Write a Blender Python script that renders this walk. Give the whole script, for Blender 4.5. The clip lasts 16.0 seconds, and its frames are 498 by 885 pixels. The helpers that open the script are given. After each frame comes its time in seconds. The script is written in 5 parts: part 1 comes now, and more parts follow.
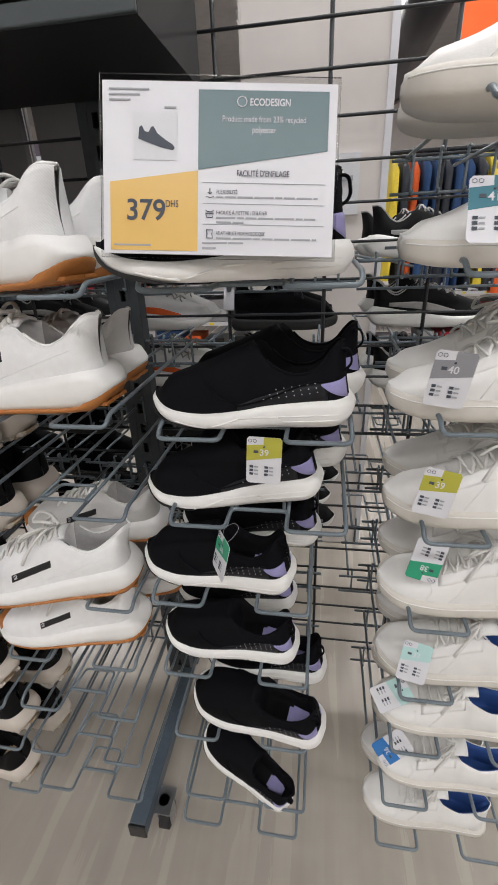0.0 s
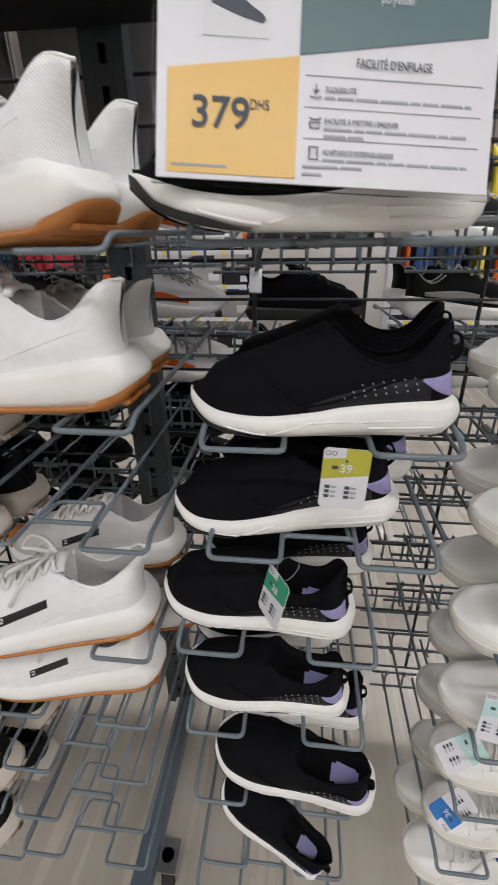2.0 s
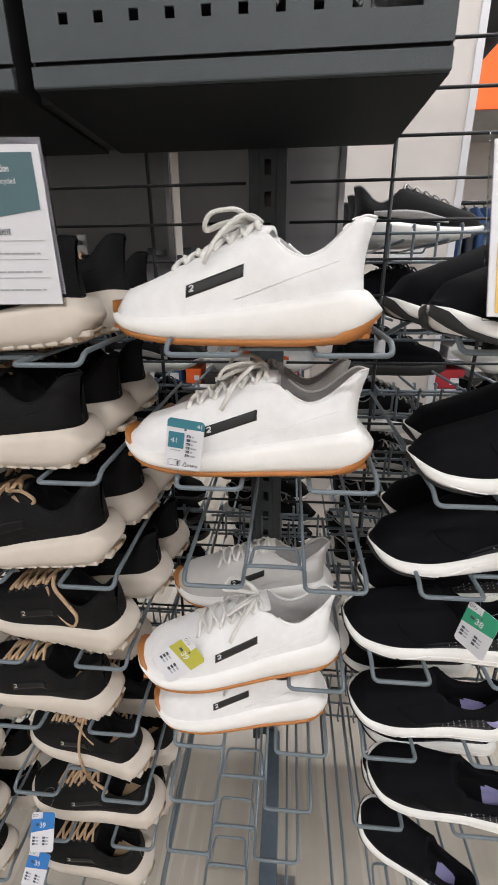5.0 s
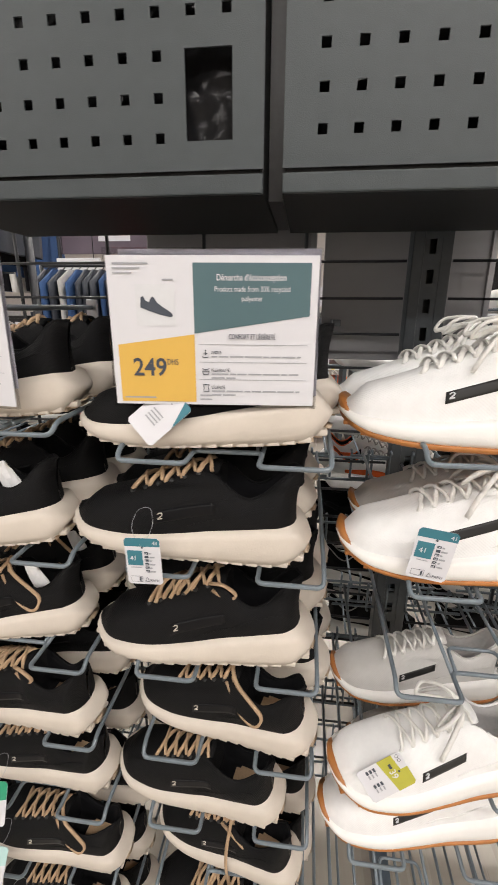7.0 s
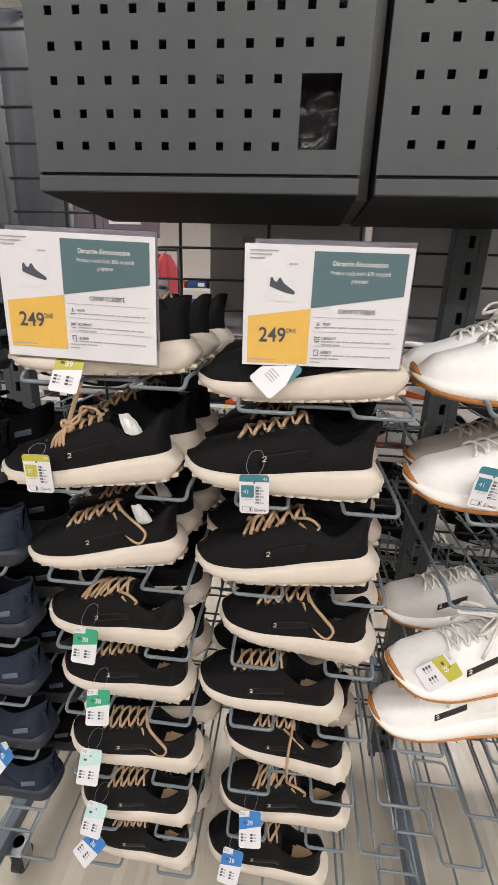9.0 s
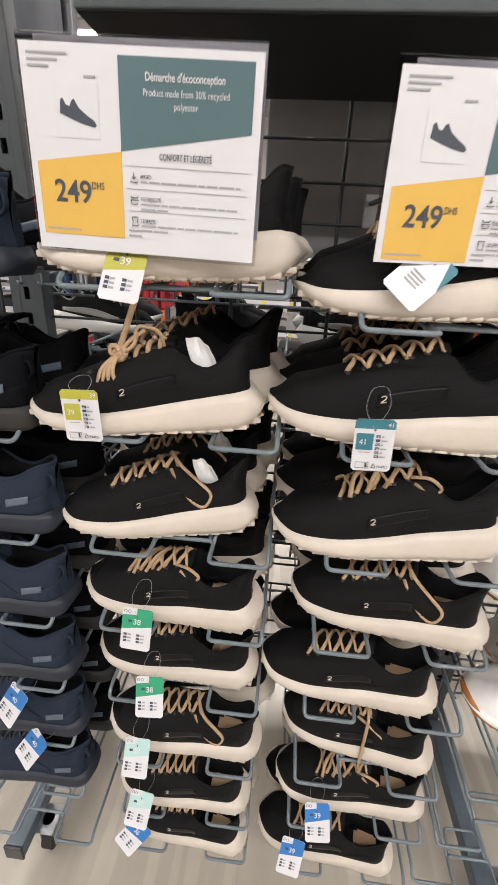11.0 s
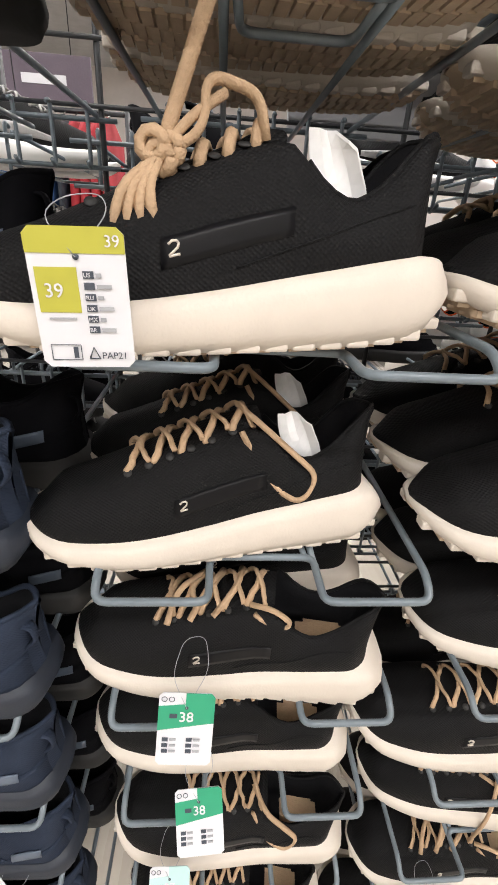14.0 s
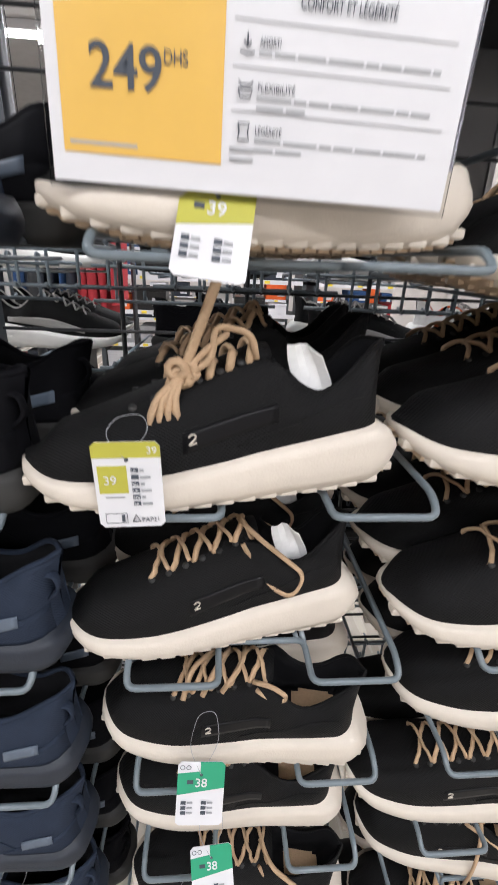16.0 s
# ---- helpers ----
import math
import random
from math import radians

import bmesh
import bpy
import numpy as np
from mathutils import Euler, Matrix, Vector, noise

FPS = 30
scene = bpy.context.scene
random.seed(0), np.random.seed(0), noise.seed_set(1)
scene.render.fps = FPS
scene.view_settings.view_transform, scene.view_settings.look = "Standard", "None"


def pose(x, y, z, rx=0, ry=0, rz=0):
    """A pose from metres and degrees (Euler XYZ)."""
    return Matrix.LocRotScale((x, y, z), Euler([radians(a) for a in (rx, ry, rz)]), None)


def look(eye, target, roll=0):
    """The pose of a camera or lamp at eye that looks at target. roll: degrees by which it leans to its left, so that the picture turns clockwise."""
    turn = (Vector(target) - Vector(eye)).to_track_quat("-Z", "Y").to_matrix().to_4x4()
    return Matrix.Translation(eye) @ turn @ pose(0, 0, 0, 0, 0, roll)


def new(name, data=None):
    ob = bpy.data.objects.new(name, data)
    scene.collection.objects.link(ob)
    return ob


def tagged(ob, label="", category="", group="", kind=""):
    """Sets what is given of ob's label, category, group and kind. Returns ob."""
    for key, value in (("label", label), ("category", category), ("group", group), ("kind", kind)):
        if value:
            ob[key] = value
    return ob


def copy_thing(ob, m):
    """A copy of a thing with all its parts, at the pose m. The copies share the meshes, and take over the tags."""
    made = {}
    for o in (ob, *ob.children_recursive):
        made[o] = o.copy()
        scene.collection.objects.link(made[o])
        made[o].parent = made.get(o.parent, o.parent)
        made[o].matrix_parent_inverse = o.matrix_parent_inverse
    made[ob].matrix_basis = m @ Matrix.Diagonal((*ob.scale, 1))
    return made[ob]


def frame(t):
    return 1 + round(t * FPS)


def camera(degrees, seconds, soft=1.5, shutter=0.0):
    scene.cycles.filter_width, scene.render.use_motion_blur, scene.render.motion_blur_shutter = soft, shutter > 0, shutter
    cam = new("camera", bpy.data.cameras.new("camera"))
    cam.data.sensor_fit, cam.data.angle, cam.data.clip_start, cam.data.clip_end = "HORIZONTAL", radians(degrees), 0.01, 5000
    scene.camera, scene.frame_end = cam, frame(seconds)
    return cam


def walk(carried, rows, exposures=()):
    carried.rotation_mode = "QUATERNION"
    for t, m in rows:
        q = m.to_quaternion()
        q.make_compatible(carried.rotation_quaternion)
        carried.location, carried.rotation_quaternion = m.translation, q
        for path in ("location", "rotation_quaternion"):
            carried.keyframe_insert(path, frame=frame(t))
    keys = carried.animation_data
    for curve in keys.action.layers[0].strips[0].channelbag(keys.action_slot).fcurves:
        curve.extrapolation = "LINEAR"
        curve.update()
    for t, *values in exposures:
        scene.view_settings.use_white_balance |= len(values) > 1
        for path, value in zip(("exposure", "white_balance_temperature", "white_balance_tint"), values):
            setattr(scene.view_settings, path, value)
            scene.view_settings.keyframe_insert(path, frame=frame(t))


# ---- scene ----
cam = camera(59.8, 16.0, shutter=0.4)
METRES, EYE, TILT, LEAN, TURN = 1.64, 1.33, -24.9, 2.3, 8.9
ROWS = [
    (0.0, 0.0, 0.0, 0.0, 0.0, 0.0, -0.0),
    (0.5, -0.0113, 0.0372, 0.0072, -1.59, 0.02, -0.14),
    (1.0, -0.018, 0.0742, 0.0035, -3.69, -0.57, 0.37),
    (1.5, -0.0313, 0.0894, 0.0014, -4.3, -0.66, 0.15),
    (2.0, -0.0542, 0.0792, 0.0074, -2.96, -0.19, -0.41),
    (2.5, -0.0887, 0.0592, 0.0164, -1.52, 0.74, -0.91),
    (3.0, -0.1268, 0.0465, 0.0219, -1.37, 0.78, -2.0),
    (5.5, -0.2602, 0.0359, 0.0359, -4.63, 4.64, 0.35),
    (6.0, -0.3094, 0.0455, 0.0587, -3.5, 5.33, 0.21),
    (6.5, -0.3472, 0.0565, 0.0743, -2.2, 6.95, -1.32),
    (7.0, -0.3759, 0.0518, 0.076, -2.63, 7.76, -1.73),
    (7.5, -0.4109, 0.0389, 0.0595, -3.52, 6.71, -1.68),
    (8.0, -0.433, 0.0218, 0.045, -4.21, 6.54, -1.87),
    (8.5, -0.4523, 0.0038, 0.0356, -4.35, 6.49, -2.15),
    (9.0, -0.4684, -0.0086, 0.0351, -4.51, 6.36, -2.51),
    (11.5, -0.5531, 0.1289, 0.0316, -5.22, 0.56, -3.05),
    (12.0, -0.5656, 0.1595, 0.0439, -5.16, 0.69, -2.33),
    (12.5, -0.5902, 0.1923, 0.0298, -7.34, 0.2, -2.38),
    (13.0, -0.6122, 0.2181, 0.0167, -10.82, -0.23, -1.85),
    (13.5, -0.6172, 0.2497, 0.0079, -11.92, -0.72, -0.9),
    (14.0, -0.6097, 0.2681, 0.0056, -13.29, -1.0, -0.01),
    (14.5, -0.6105, 0.2705, 0.0149, -13.07, -0.73, 0.47),
    (15.0, -0.6142, 0.2689, 0.015, -13.14, -0.68, 0.4),
    (15.5, -0.6143, 0.2538, 0.0252, -13.41, 0.8, 0.63),
    (16.0, -0.6208, 0.2202, 0.0493, -13.53, 2.87, 1.26),
]
walk(cam, [(t, pose(0, 0, EYE, TILT, LEAN, TURN) @ pose(METRES * x, METRES * y, METRES * z, 90 + pitch, roll, yaw)) for t, x, y, z, yaw, pitch, roll in ROWS],
     exposures=((0, -0.56, 6530, 11), (2, -0.58, 6500, 11), (4, -0.36, 6530, 11), (6, -0.12, 6600, 11), (7.2, 0.03, 6950, 12), (9, 0.04, 6900, 12), (11, 0.13, 6850, 12), (12.5, 0.12, 6800, 12), (14, 0.46, 6780, 11), (15, 0.47, 6780, 11), (15.5, 0.45, 6760, 11), (16, 0.22, 6350, 11)))

# ---- world, lights, exposure ----
world = bpy.data.worlds.new("store_air")
scene.world = world
world.use_nodes = True
world.node_tree.nodes["Background"].inputs[0].default_value = (0.8, 0.88, 1.0, 1)
world.node_tree.nodes["Background"].inputs[1].default_value = 0.25
LAMP_ROWS = (-4.2, -1.6, 1.2, 4.0, 7.0)
LAMP_COLS = (-4.0, 0.4, 4.5)
LAMP_WATT = 75.0
CEILING = 3.9


def ceiling_lamps():
    for y in LAMP_ROWS:
        for x in LAMP_COLS:
            lamp = bpy.data.lights.new("ceiling_strip_light", "AREA")
            lamp.shape, lamp.size, lamp.size_y = "RECTANGLE", 3.0, 0.16
            lamp.energy, lamp.color = LAMP_WATT, (0.98, 0.98, 1.0)
            new("strip_light", lamp).matrix_world = look((x, y, CEILING - 0.16), (x, y, 0))


ceiling_lamps()

# ---- materials ----
def mat(name, color, rough=0.6, metal=0.0, var=0.12, scale=40.0, bump=0.0, bump_scale=300.0, coat=0.0, sheen=0.0, gloss=0.5):
    """A surface with colour variation at two sizes and fine relief."""
    m = bpy.data.materials.new(name)
    m.use_nodes = True
    nt = m.node_tree
    b = nt.nodes["Principled BSDF"]
    b.inputs["Roughness"].default_value, b.inputs["Metallic"].default_value = rough, metal
    b.inputs["Specular IOR Level"].default_value = gloss
    b.inputs["Coat Weight"].default_value, b.inputs["Sheen Weight"].default_value = coat, sheen
    tc = nt.nodes.new("ShaderNodeTexCoord")
    n1, n2 = nt.nodes.new("ShaderNodeTexNoise"), nt.nodes.new("ShaderNodeTexNoise")
    n1.inputs["Scale"].default_value, n2.inputs["Scale"].default_value = scale * 0.2, scale * 3
    n1.inputs["Detail"].default_value = 5
    add = nt.nodes.new("ShaderNodeMath")
    add.operation = "ADD"
    nt.links.new(tc.outputs["Object"], n1.inputs["Vector"])
    nt.links.new(tc.outputs["Object"], n2.inputs["Vector"])
    nt.links.new(n1.outputs["Fac"], add.inputs[0])
    nt.links.new(n2.outputs["Fac"], add.inputs[1])
    ramp = nt.nodes.new("ShaderNodeMapRange")
    ramp.inputs[1].default_value, ramp.inputs[2].default_value = 0.6, 1.4
    nt.links.new(add.outputs[0], ramp.inputs[0])
    mix = nt.nodes.new("ShaderNodeMix")
    mix.data_type = "RGBA"
    mix.inputs[6].default_value = (*[c * (1 - var) for c in color], 1)
    mix.inputs[7].default_value = (*[min(1, c * (1 + var)) for c in color], 1)
    nt.links.new(ramp.outputs[0], mix.inputs[0])
    nt.links.new(mix.outputs[2], b.inputs["Base Color"])
    if bump:
        n3, bp = nt.nodes.new("ShaderNodeTexNoise"), nt.nodes.new("ShaderNodeBump")
        n3.inputs["Scale"].default_value = bump_scale
        nt.links.new(tc.outputs["Object"], n3.inputs["Vector"])
        bp.inputs["Strength"].default_value, bp.inputs["Distance"].default_value = bump, 0.001
        nt.links.new(n3.outputs["Fac"], bp.inputs["Height"])
        nt.links.new(bp.outputs[0], b.inputs["Normal"])
    return m


def woven(name, color, pitch=0.0022, depth=0.5, rough=0.85, var=0.12, gloss=0.2):
    """Knitted shoe mesh: small staggered cells as relief."""
    m = mat(name, color, rough, var=var, scale=30, gloss=gloss)
    nt = m.node_tree
    b = nt.nodes["Principled BSDF"]
    tc, sep, up, com, mp = [nt.nodes.new("ShaderNode" + k) for k in ("TexCoord", "SeparateXYZ", "Math", "CombineXYZ", "Mapping")]
    vo, bp = nt.nodes.new("ShaderNodeTexVoronoi"), nt.nodes.new("ShaderNodeBump")
    up.operation = "MULTIPLY_ADD"
    up.inputs[1].default_value = 0.75
    nt.links.new(tc.outputs["Object"], sep.inputs[0])
    nt.links.new(sep.outputs["Y"], up.inputs[0])
    nt.links.new(sep.outputs["Z"], up.inputs[2])
    nt.links.new(sep.outputs["X"], com.inputs["X"])
    nt.links.new(up.outputs[0], com.inputs["Y"])
    nt.links.new(com.outputs[0], mp.inputs["Vector"])
    mp.inputs["Rotation"].default_value = (0, 0, radians(38))
    vo.voronoi_dimensions = "2D"
    vo.inputs["Scale"].default_value = 1 / pitch
    vo.inputs["Randomness"].default_value = 0.15
    nt.links.new(mp.outputs[0], vo.inputs["Vector"])
    bp.inputs["Strength"].default_value, bp.inputs["Distance"].default_value = depth, 0.0008
    nt.links.new(vo.outputs["Distance"], bp.inputs["Height"])
    nt.links.new(bp.outputs[0], b.inputs["Normal"])
    return m


def glowing(name, color, strength):
    m = bpy.data.materials.new(name)
    m.use_nodes = True
    b = m.node_tree.nodes["Principled BSDF"]
    b.inputs["Emission Color"].default_value, b.inputs["Emission Strength"].default_value = (*color, 1), strength
    return m


def clear(name):
    m = bpy.data.materials.new(name)
    m.use_nodes = True
    nt = m.node_tree
    b = nt.nodes["Principled BSDF"]
    b.inputs["Roughness"].default_value, b.inputs["Transmission Weight"].default_value, b.inputs["IOR"].default_value = 0.08, 1.0, 1.1
    return m


M_WIRE = mat("wire_paint", (0.140, 0.172, 0.196), 0.32, 0.0, 0.1, 60, 0.15, 500)
M_GRID = mat("grid_paint", (0.022, 0.024, 0.028), 0.42, 0.0, 0.15, 60, 0.1, 400)
M_POST = mat("post_paint", (0.05, 0.06, 0.068), 0.45, 0.0, 0.15, 30, 0.15, 500)
M_LEG = mat("leg_paint", (0.08, 0.105, 0.13), 0.4, 0.0, 0.15, 25, 0.1, 400)
M_DRAWER = mat("drawer_paint", (0.047, 0.058, 0.062), 0.5, 0.0, 0.08, 14, 0.25, 900)
# drawer paint taken to near black: the shade under and around the bins as colour
M_DRAWER_SHADE = mat("drawer_paint_shaded", (0.006, 0.0065, 0.007), 0.6, 0.0, 0.2, 14, 0.1, 500)
M_DARK = mat("dark_plastic", (0.012, 0.012, 0.013), 0.3, 0.0, 0.2, 30, 0.3, 90)
M_FOIL = mat("dark_wrap", (0.012, 0.012, 0.013), 0.18, 0.0, 0.3, 25, 0.8, 45, gloss=0.14)
M_RUBBER = mat("black_rubber", (0.02, 0.02, 0.02), 0.7)
M_STEEL = mat("zinc_steel", (0.45, 0.46, 0.48), 0.3, 0.9, 0.1)
M_FLOOR = mat("floor_vinyl", (0.39, 0.355, 0.305), 0.2, 0.0, 0.07, 4, 0.05, 60)


def streaked(m, amount):
    """Long faint streaks along y that paint the racks' reflections into the colour and the gloss."""
    nt = m.node_tree
    b = nt.nodes["Principled BSDF"]
    tc, mp, n = nt.nodes.new("ShaderNodeTexCoord"), nt.nodes.new("ShaderNodeMapping"), nt.nodes.new("ShaderNodeTexNoise")
    mp.inputs["Scale"].default_value = (9.0, 0.5, 1.0)
    n.inputs["Scale"].default_value, n.inputs["Detail"].default_value = 1.6, 6
    nt.links.new(tc.outputs["Object"], mp.inputs["Vector"])
    nt.links.new(mp.outputs[0], n.inputs["Vector"])
    old = b.inputs["Base Color"].links[0].from_socket
    mix, rng = nt.nodes.new("ShaderNodeMix"), nt.nodes.new("ShaderNodeMapRange")
    mix.data_type, mix.blend_type = "RGBA", "MULTIPLY"
    rng.inputs[1].default_value, rng.inputs[2].default_value, rng.inputs[3].default_value, rng.inputs[4].default_value = 0.35, 0.65, 1 - amount, 1 + amount * 0.5
    nt.links.new(n.outputs["Fac"], rng.inputs[0])
    mix.inputs[0].default_value = 1.0
    nt.links.new(old, mix.inputs[6])
    nt.links.new(rng.outputs[0], mix.inputs[7])
    nt.links.new(mix.outputs[2], b.inputs["Base Color"])
    gl = nt.nodes.new("ShaderNodeMapRange")
    gl.inputs[1].default_value, gl.inputs[2].default_value, gl.inputs[3].default_value, gl.inputs[4].default_value = 0.3, 0.7, 0.14, 0.34
    nt.links.new(n.outputs["Fac"], gl.inputs[0])
    nt.links.new(gl.outputs[0], b.inputs["Roughness"])


streaked(M_FLOOR, 0.11)
M_CEIL = mat("ceiling_deck", (0.45, 0.45, 0.45), 0.8)
M_WALL = mat("store_wall", (0.62, 0.58, 0.55), 0.8, 0, 0.06, 3)
M_BOARD = mat("grey_board", (0.33, 0.33, 0.34), 0.55, 0, 0.05, 6)
M_LED = glowing("led", (1.0, 0.98, 0.95), 9.0)
M_WHITE = mat("white_card", (0.64, 0.64, 0.67), 0.34, 0, 0.02, 20)
M_TEAL = mat("teal_print", (0.075, 0.14, 0.155), 0.34, 0, 0.03, 20)
M_YELLOW = mat("yellow_print", (0.68, 0.42, 0.09), 0.34, 0, 0.03, 20)
M_INK = mat("dark_ink", (0.05, 0.06, 0.08), 0.6, 0, 0.03)
M_GREYINK = mat("grey_ink", (0.33, 0.34, 0.36), 0.6, 0, 0.03)
M_PHOTO = mat("photo_grey", (0.62, 0.63, 0.65), 0.5, 0, 0.04)
M_LILAC = mat("lilac_sheet", (0.46, 0.46, 0.54), 0.3, 0, 0.03, 20)
M_CLEAR = clear("clear_acrylic")
M_BLACKKNIT = woven("black_knit", (0.005, 0.005, 0.0055), 0.0022, 0.9, 0.68, gloss=0.17)
M_BLACKNEO = mat("black_neoprene", (0.0045, 0.0045, 0.006), 0.8, 0, 0.2, 30, 0.3, 1500, gloss=0.09)
M_BLACKPANEL = mat("black_panel", (0.010, 0.010, 0.013), 0.55, 0, 0.2, 30, 0.3, 900, gloss=0.25)
M_BLACKLIN = mat("black_lining", (0.006, 0.006, 0.007), 0.9, 0, 0.2, 60, 0.4, 900, gloss=0.1)
M_CREAM = mat("cream_foam", (0.60, 0.54, 0.47), 0.55, 0, 0.05, 20, 0.25, 500)
M_TANSOLE = mat("tan_rubber", (0.50, 0.385, 0.275), 0.7, 0, 0.12, 30, 0.4, 300)
M_TANLACE = mat("tan_lace", (0.44, 0.30, 0.185), 0.85, 0, 0.12, 120, 0.8, 700)
M_WHITEFOAM = mat("white_foam", (0.81, 0.80, 0.775), 0.5, 0, 0.04, 20, 0.2, 500)
M_WHITEKNIT = woven("white_knit", (0.79, 0.79, 0.785), 0.0026, 0.5, 0.8, 0.05)
M_GREYKNIT = woven("pale_grey_knit", (0.55, 0.54, 0.52), 0.0026, 0.5, 0.8, 0.05)
M_WHITELACE = mat("white_lace", (0.70, 0.69, 0.66), 0.85, 0, 0.08, 120, 0.8, 700)
M_GREYLIN = mat("grey_lining", (0.38, 0.37, 0.36), 0.9, 0, 0.1, 60, 0.4, 900)
M_GUM = mat("gum_rubber", (0.40, 0.15, 0.035), 0.5, 0, 0.15, 30, 0.3, 300)
M_LAV = mat("lavender_patch", (0.30, 0.28, 0.52), 0.6, 0, 0.06, 40, 0.2, 800)
M_LEATHER = mat("white_leather", (0.79, 0.78, 0.755), 0.38, 0, 0.03, 20, 0.25, 600)
M_OFFSOLE = mat("offwhite_sole", (0.66, 0.63, 0.57), 0.5, 0, 0.05, 20, 0.2, 400)
M_NAVY = woven("navy_canvas", (0.018, 0.026, 0.045), 0.002, 0.5)
M_NAVYSOLE = mat("navy_sole", (0.012, 0.017, 0.028), 0.55, 0, 0.15, 30, 0.2, 400)
M_SLATE = mat("slate_tab", (0.085, 0.11, 0.15), 0.5)
M_BLUELIN = mat("blue_lining", (0.02, 0.07, 0.25), 0.8)
M_STRIPEMATT = mat("matt_black_print", (0.012, 0.012, 0.012), 0.5)
M_STRIPE = mat("black_stripe", (0.006, 0.006, 0.007), 0.34, 0, 0.2, 30, 0.25, 60, gloss=0.16)
M_SILVER = mat("silver_print", (0.6, 0.55, 0.48), 0.4, 0.2, 0.05)
M_PAPER = mat("paper_stuffing", (0.78, 0.78, 0.78), 0.8, 0, 0.06, 60, 0.8, 70)
M_OLIVE = mat("olive_print", (0.42, 0.40, 0.05), 0.5, 0, 0.03)
M_GREEN = mat("green_print", (0.02, 0.30, 0.16), 0.5, 0, 0.03)
M_MINT = mat("mint_print", (0.42, 0.62, 0.60), 0.5, 0, 0.03)
M_BLUE = mat("blue_print", (0.02, 0.16, 0.45), 0.5, 0, 0.03)
M_PETROL = mat("petrol_print", (0.03, 0.17, 0.22), 0.5, 0, 0.03)
M_SLATETAG = mat("grey_print", (0.25, 0.25, 0.27), 0.5, 0, 0.03)
M_ORANGE = mat("orange_fabric", (0.75, 0.12, 0.02), 0.8)
M_RED = mat("red_fabric", (0.35, 0.02, 0.03), 0.8)
M_DENIM = mat("blue_fabric", (0.02, 0.06, 0.16), 0.9)
M_MAUVE = mat("mauve_panel", (0.10, 0.075, 0.10), 0.6)
M_YELTAG = mat("yellow_label", (0.8, 0.62, 0.05), 0.5)


# ---- mesh helpers ----
def part(name, bm, material, parent, label="", smooth=True):
    me = bpy.data.meshes.new(name)
    bm.normal_update()
    bm.to_mesh(me)
    bm.free()
    me.materials.append(material)
    if smooth:
        me.shade_smooth()
    ob = new(name, me)
    ob.parent = parent
    return tagged(ob, label)


def thing(name, label, category, group="", kind=""):
    return tagged(new(name), label, category, group, kind)


def solid(name, bm, material, label, category, group="", kind="", smooth=False):
    return tagged(part(name, bm, material, None, "", smooth), label, category, group, kind)


def box(bm, x0, y0, z0, x1, y1, z1, bevel=0.0):
    r = bmesh.ops.create_cube(bm, size=1.0)
    vs = r["verts"]
    for v in vs:
        v.co = Vector(((x0 + x1) / 2 + v.co.x * (x1 - x0), (y0 + y1) / 2 + v.co.y * (y1 - y0), (z0 + z1) / 2 + v.co.z * (z1 - z0)))
    if bevel:
        es = list({e for v in vs for e in v.link_edges})
        bmesh.ops.bevel(bm, geom=es, offset=bevel, segments=2, affect="EDGES", profile=0.5)
    return bm


def boxed(*a):
    return box(bmesh.new(), *a)


def rounded(points, radius, steps=3):
    """The polyline with its corners turned into small arcs."""
    pts = [Vector(p) for p in points]
    out = [pts[0]]
    for a, b, c in zip(pts, pts[1:], pts[2:]):
        r = min(radius, (b - a).length * 0.45, (c - b).length * 0.45)
        p, q = b + (a - b).normalized() * r, b + (c - b).normalized() * r
        for i in range(steps + 1):
            t = i / steps
            out.append(p * (1 - t) ** 2 + b * 2 * t * (1 - t) + q * t ** 2)
    return out + [pts[-1]]


def tube(bm, pts, r, n=6, flat=1.0):
    """A round (or flattened) rod along the points, with closed ends."""
    pts = [Vector(p) for p in pts]
    rings, up = [], None
    for i, p in enumerate(pts):
        d = (pts[min(i + 1, len(pts) - 1)] - pts[max(i - 1, 0)]).normalized()
        if up is None:
            up = Vector((0, 0, 1)) if abs(d.z) < 0.9 else Vector((0, 1, 0))
        s = d.cross(up)
        if s.length < 1e-4:
            s = d.cross(Vector((1, 0.2, 0)))
        s.normalize()
        up = s.cross(d).normalized()
        rings.append([bm.verts.new(p + s * math.cos(2 * math.pi * k / n) * r + up * math.sin(2 * math.pi * k / n) * r * flat) for k in range(n)])
    for a, b in zip(rings, rings[1:]):
        for k in range(n):
            bm.faces.new((a[k], a[(k + 1) % n], b[(k + 1) % n], b[k]))
    bm.faces.new(rings[0][::-1])
    bm.faces.new(rings[-1])
    return bm


def sheet(bm, grid, closed=False):
    """Faces over a rectangular net of points."""
    vs = [[bm.verts.new(p) for p in row] for row in grid]
    for a, b in zip(vs, vs[1:]):
        m = len(a)
        for k in range(m if closed else m - 1):
            bm.faces.new((a[k], b[k], b[(k + 1) % m], a[(k + 1) % m]))
    return vs


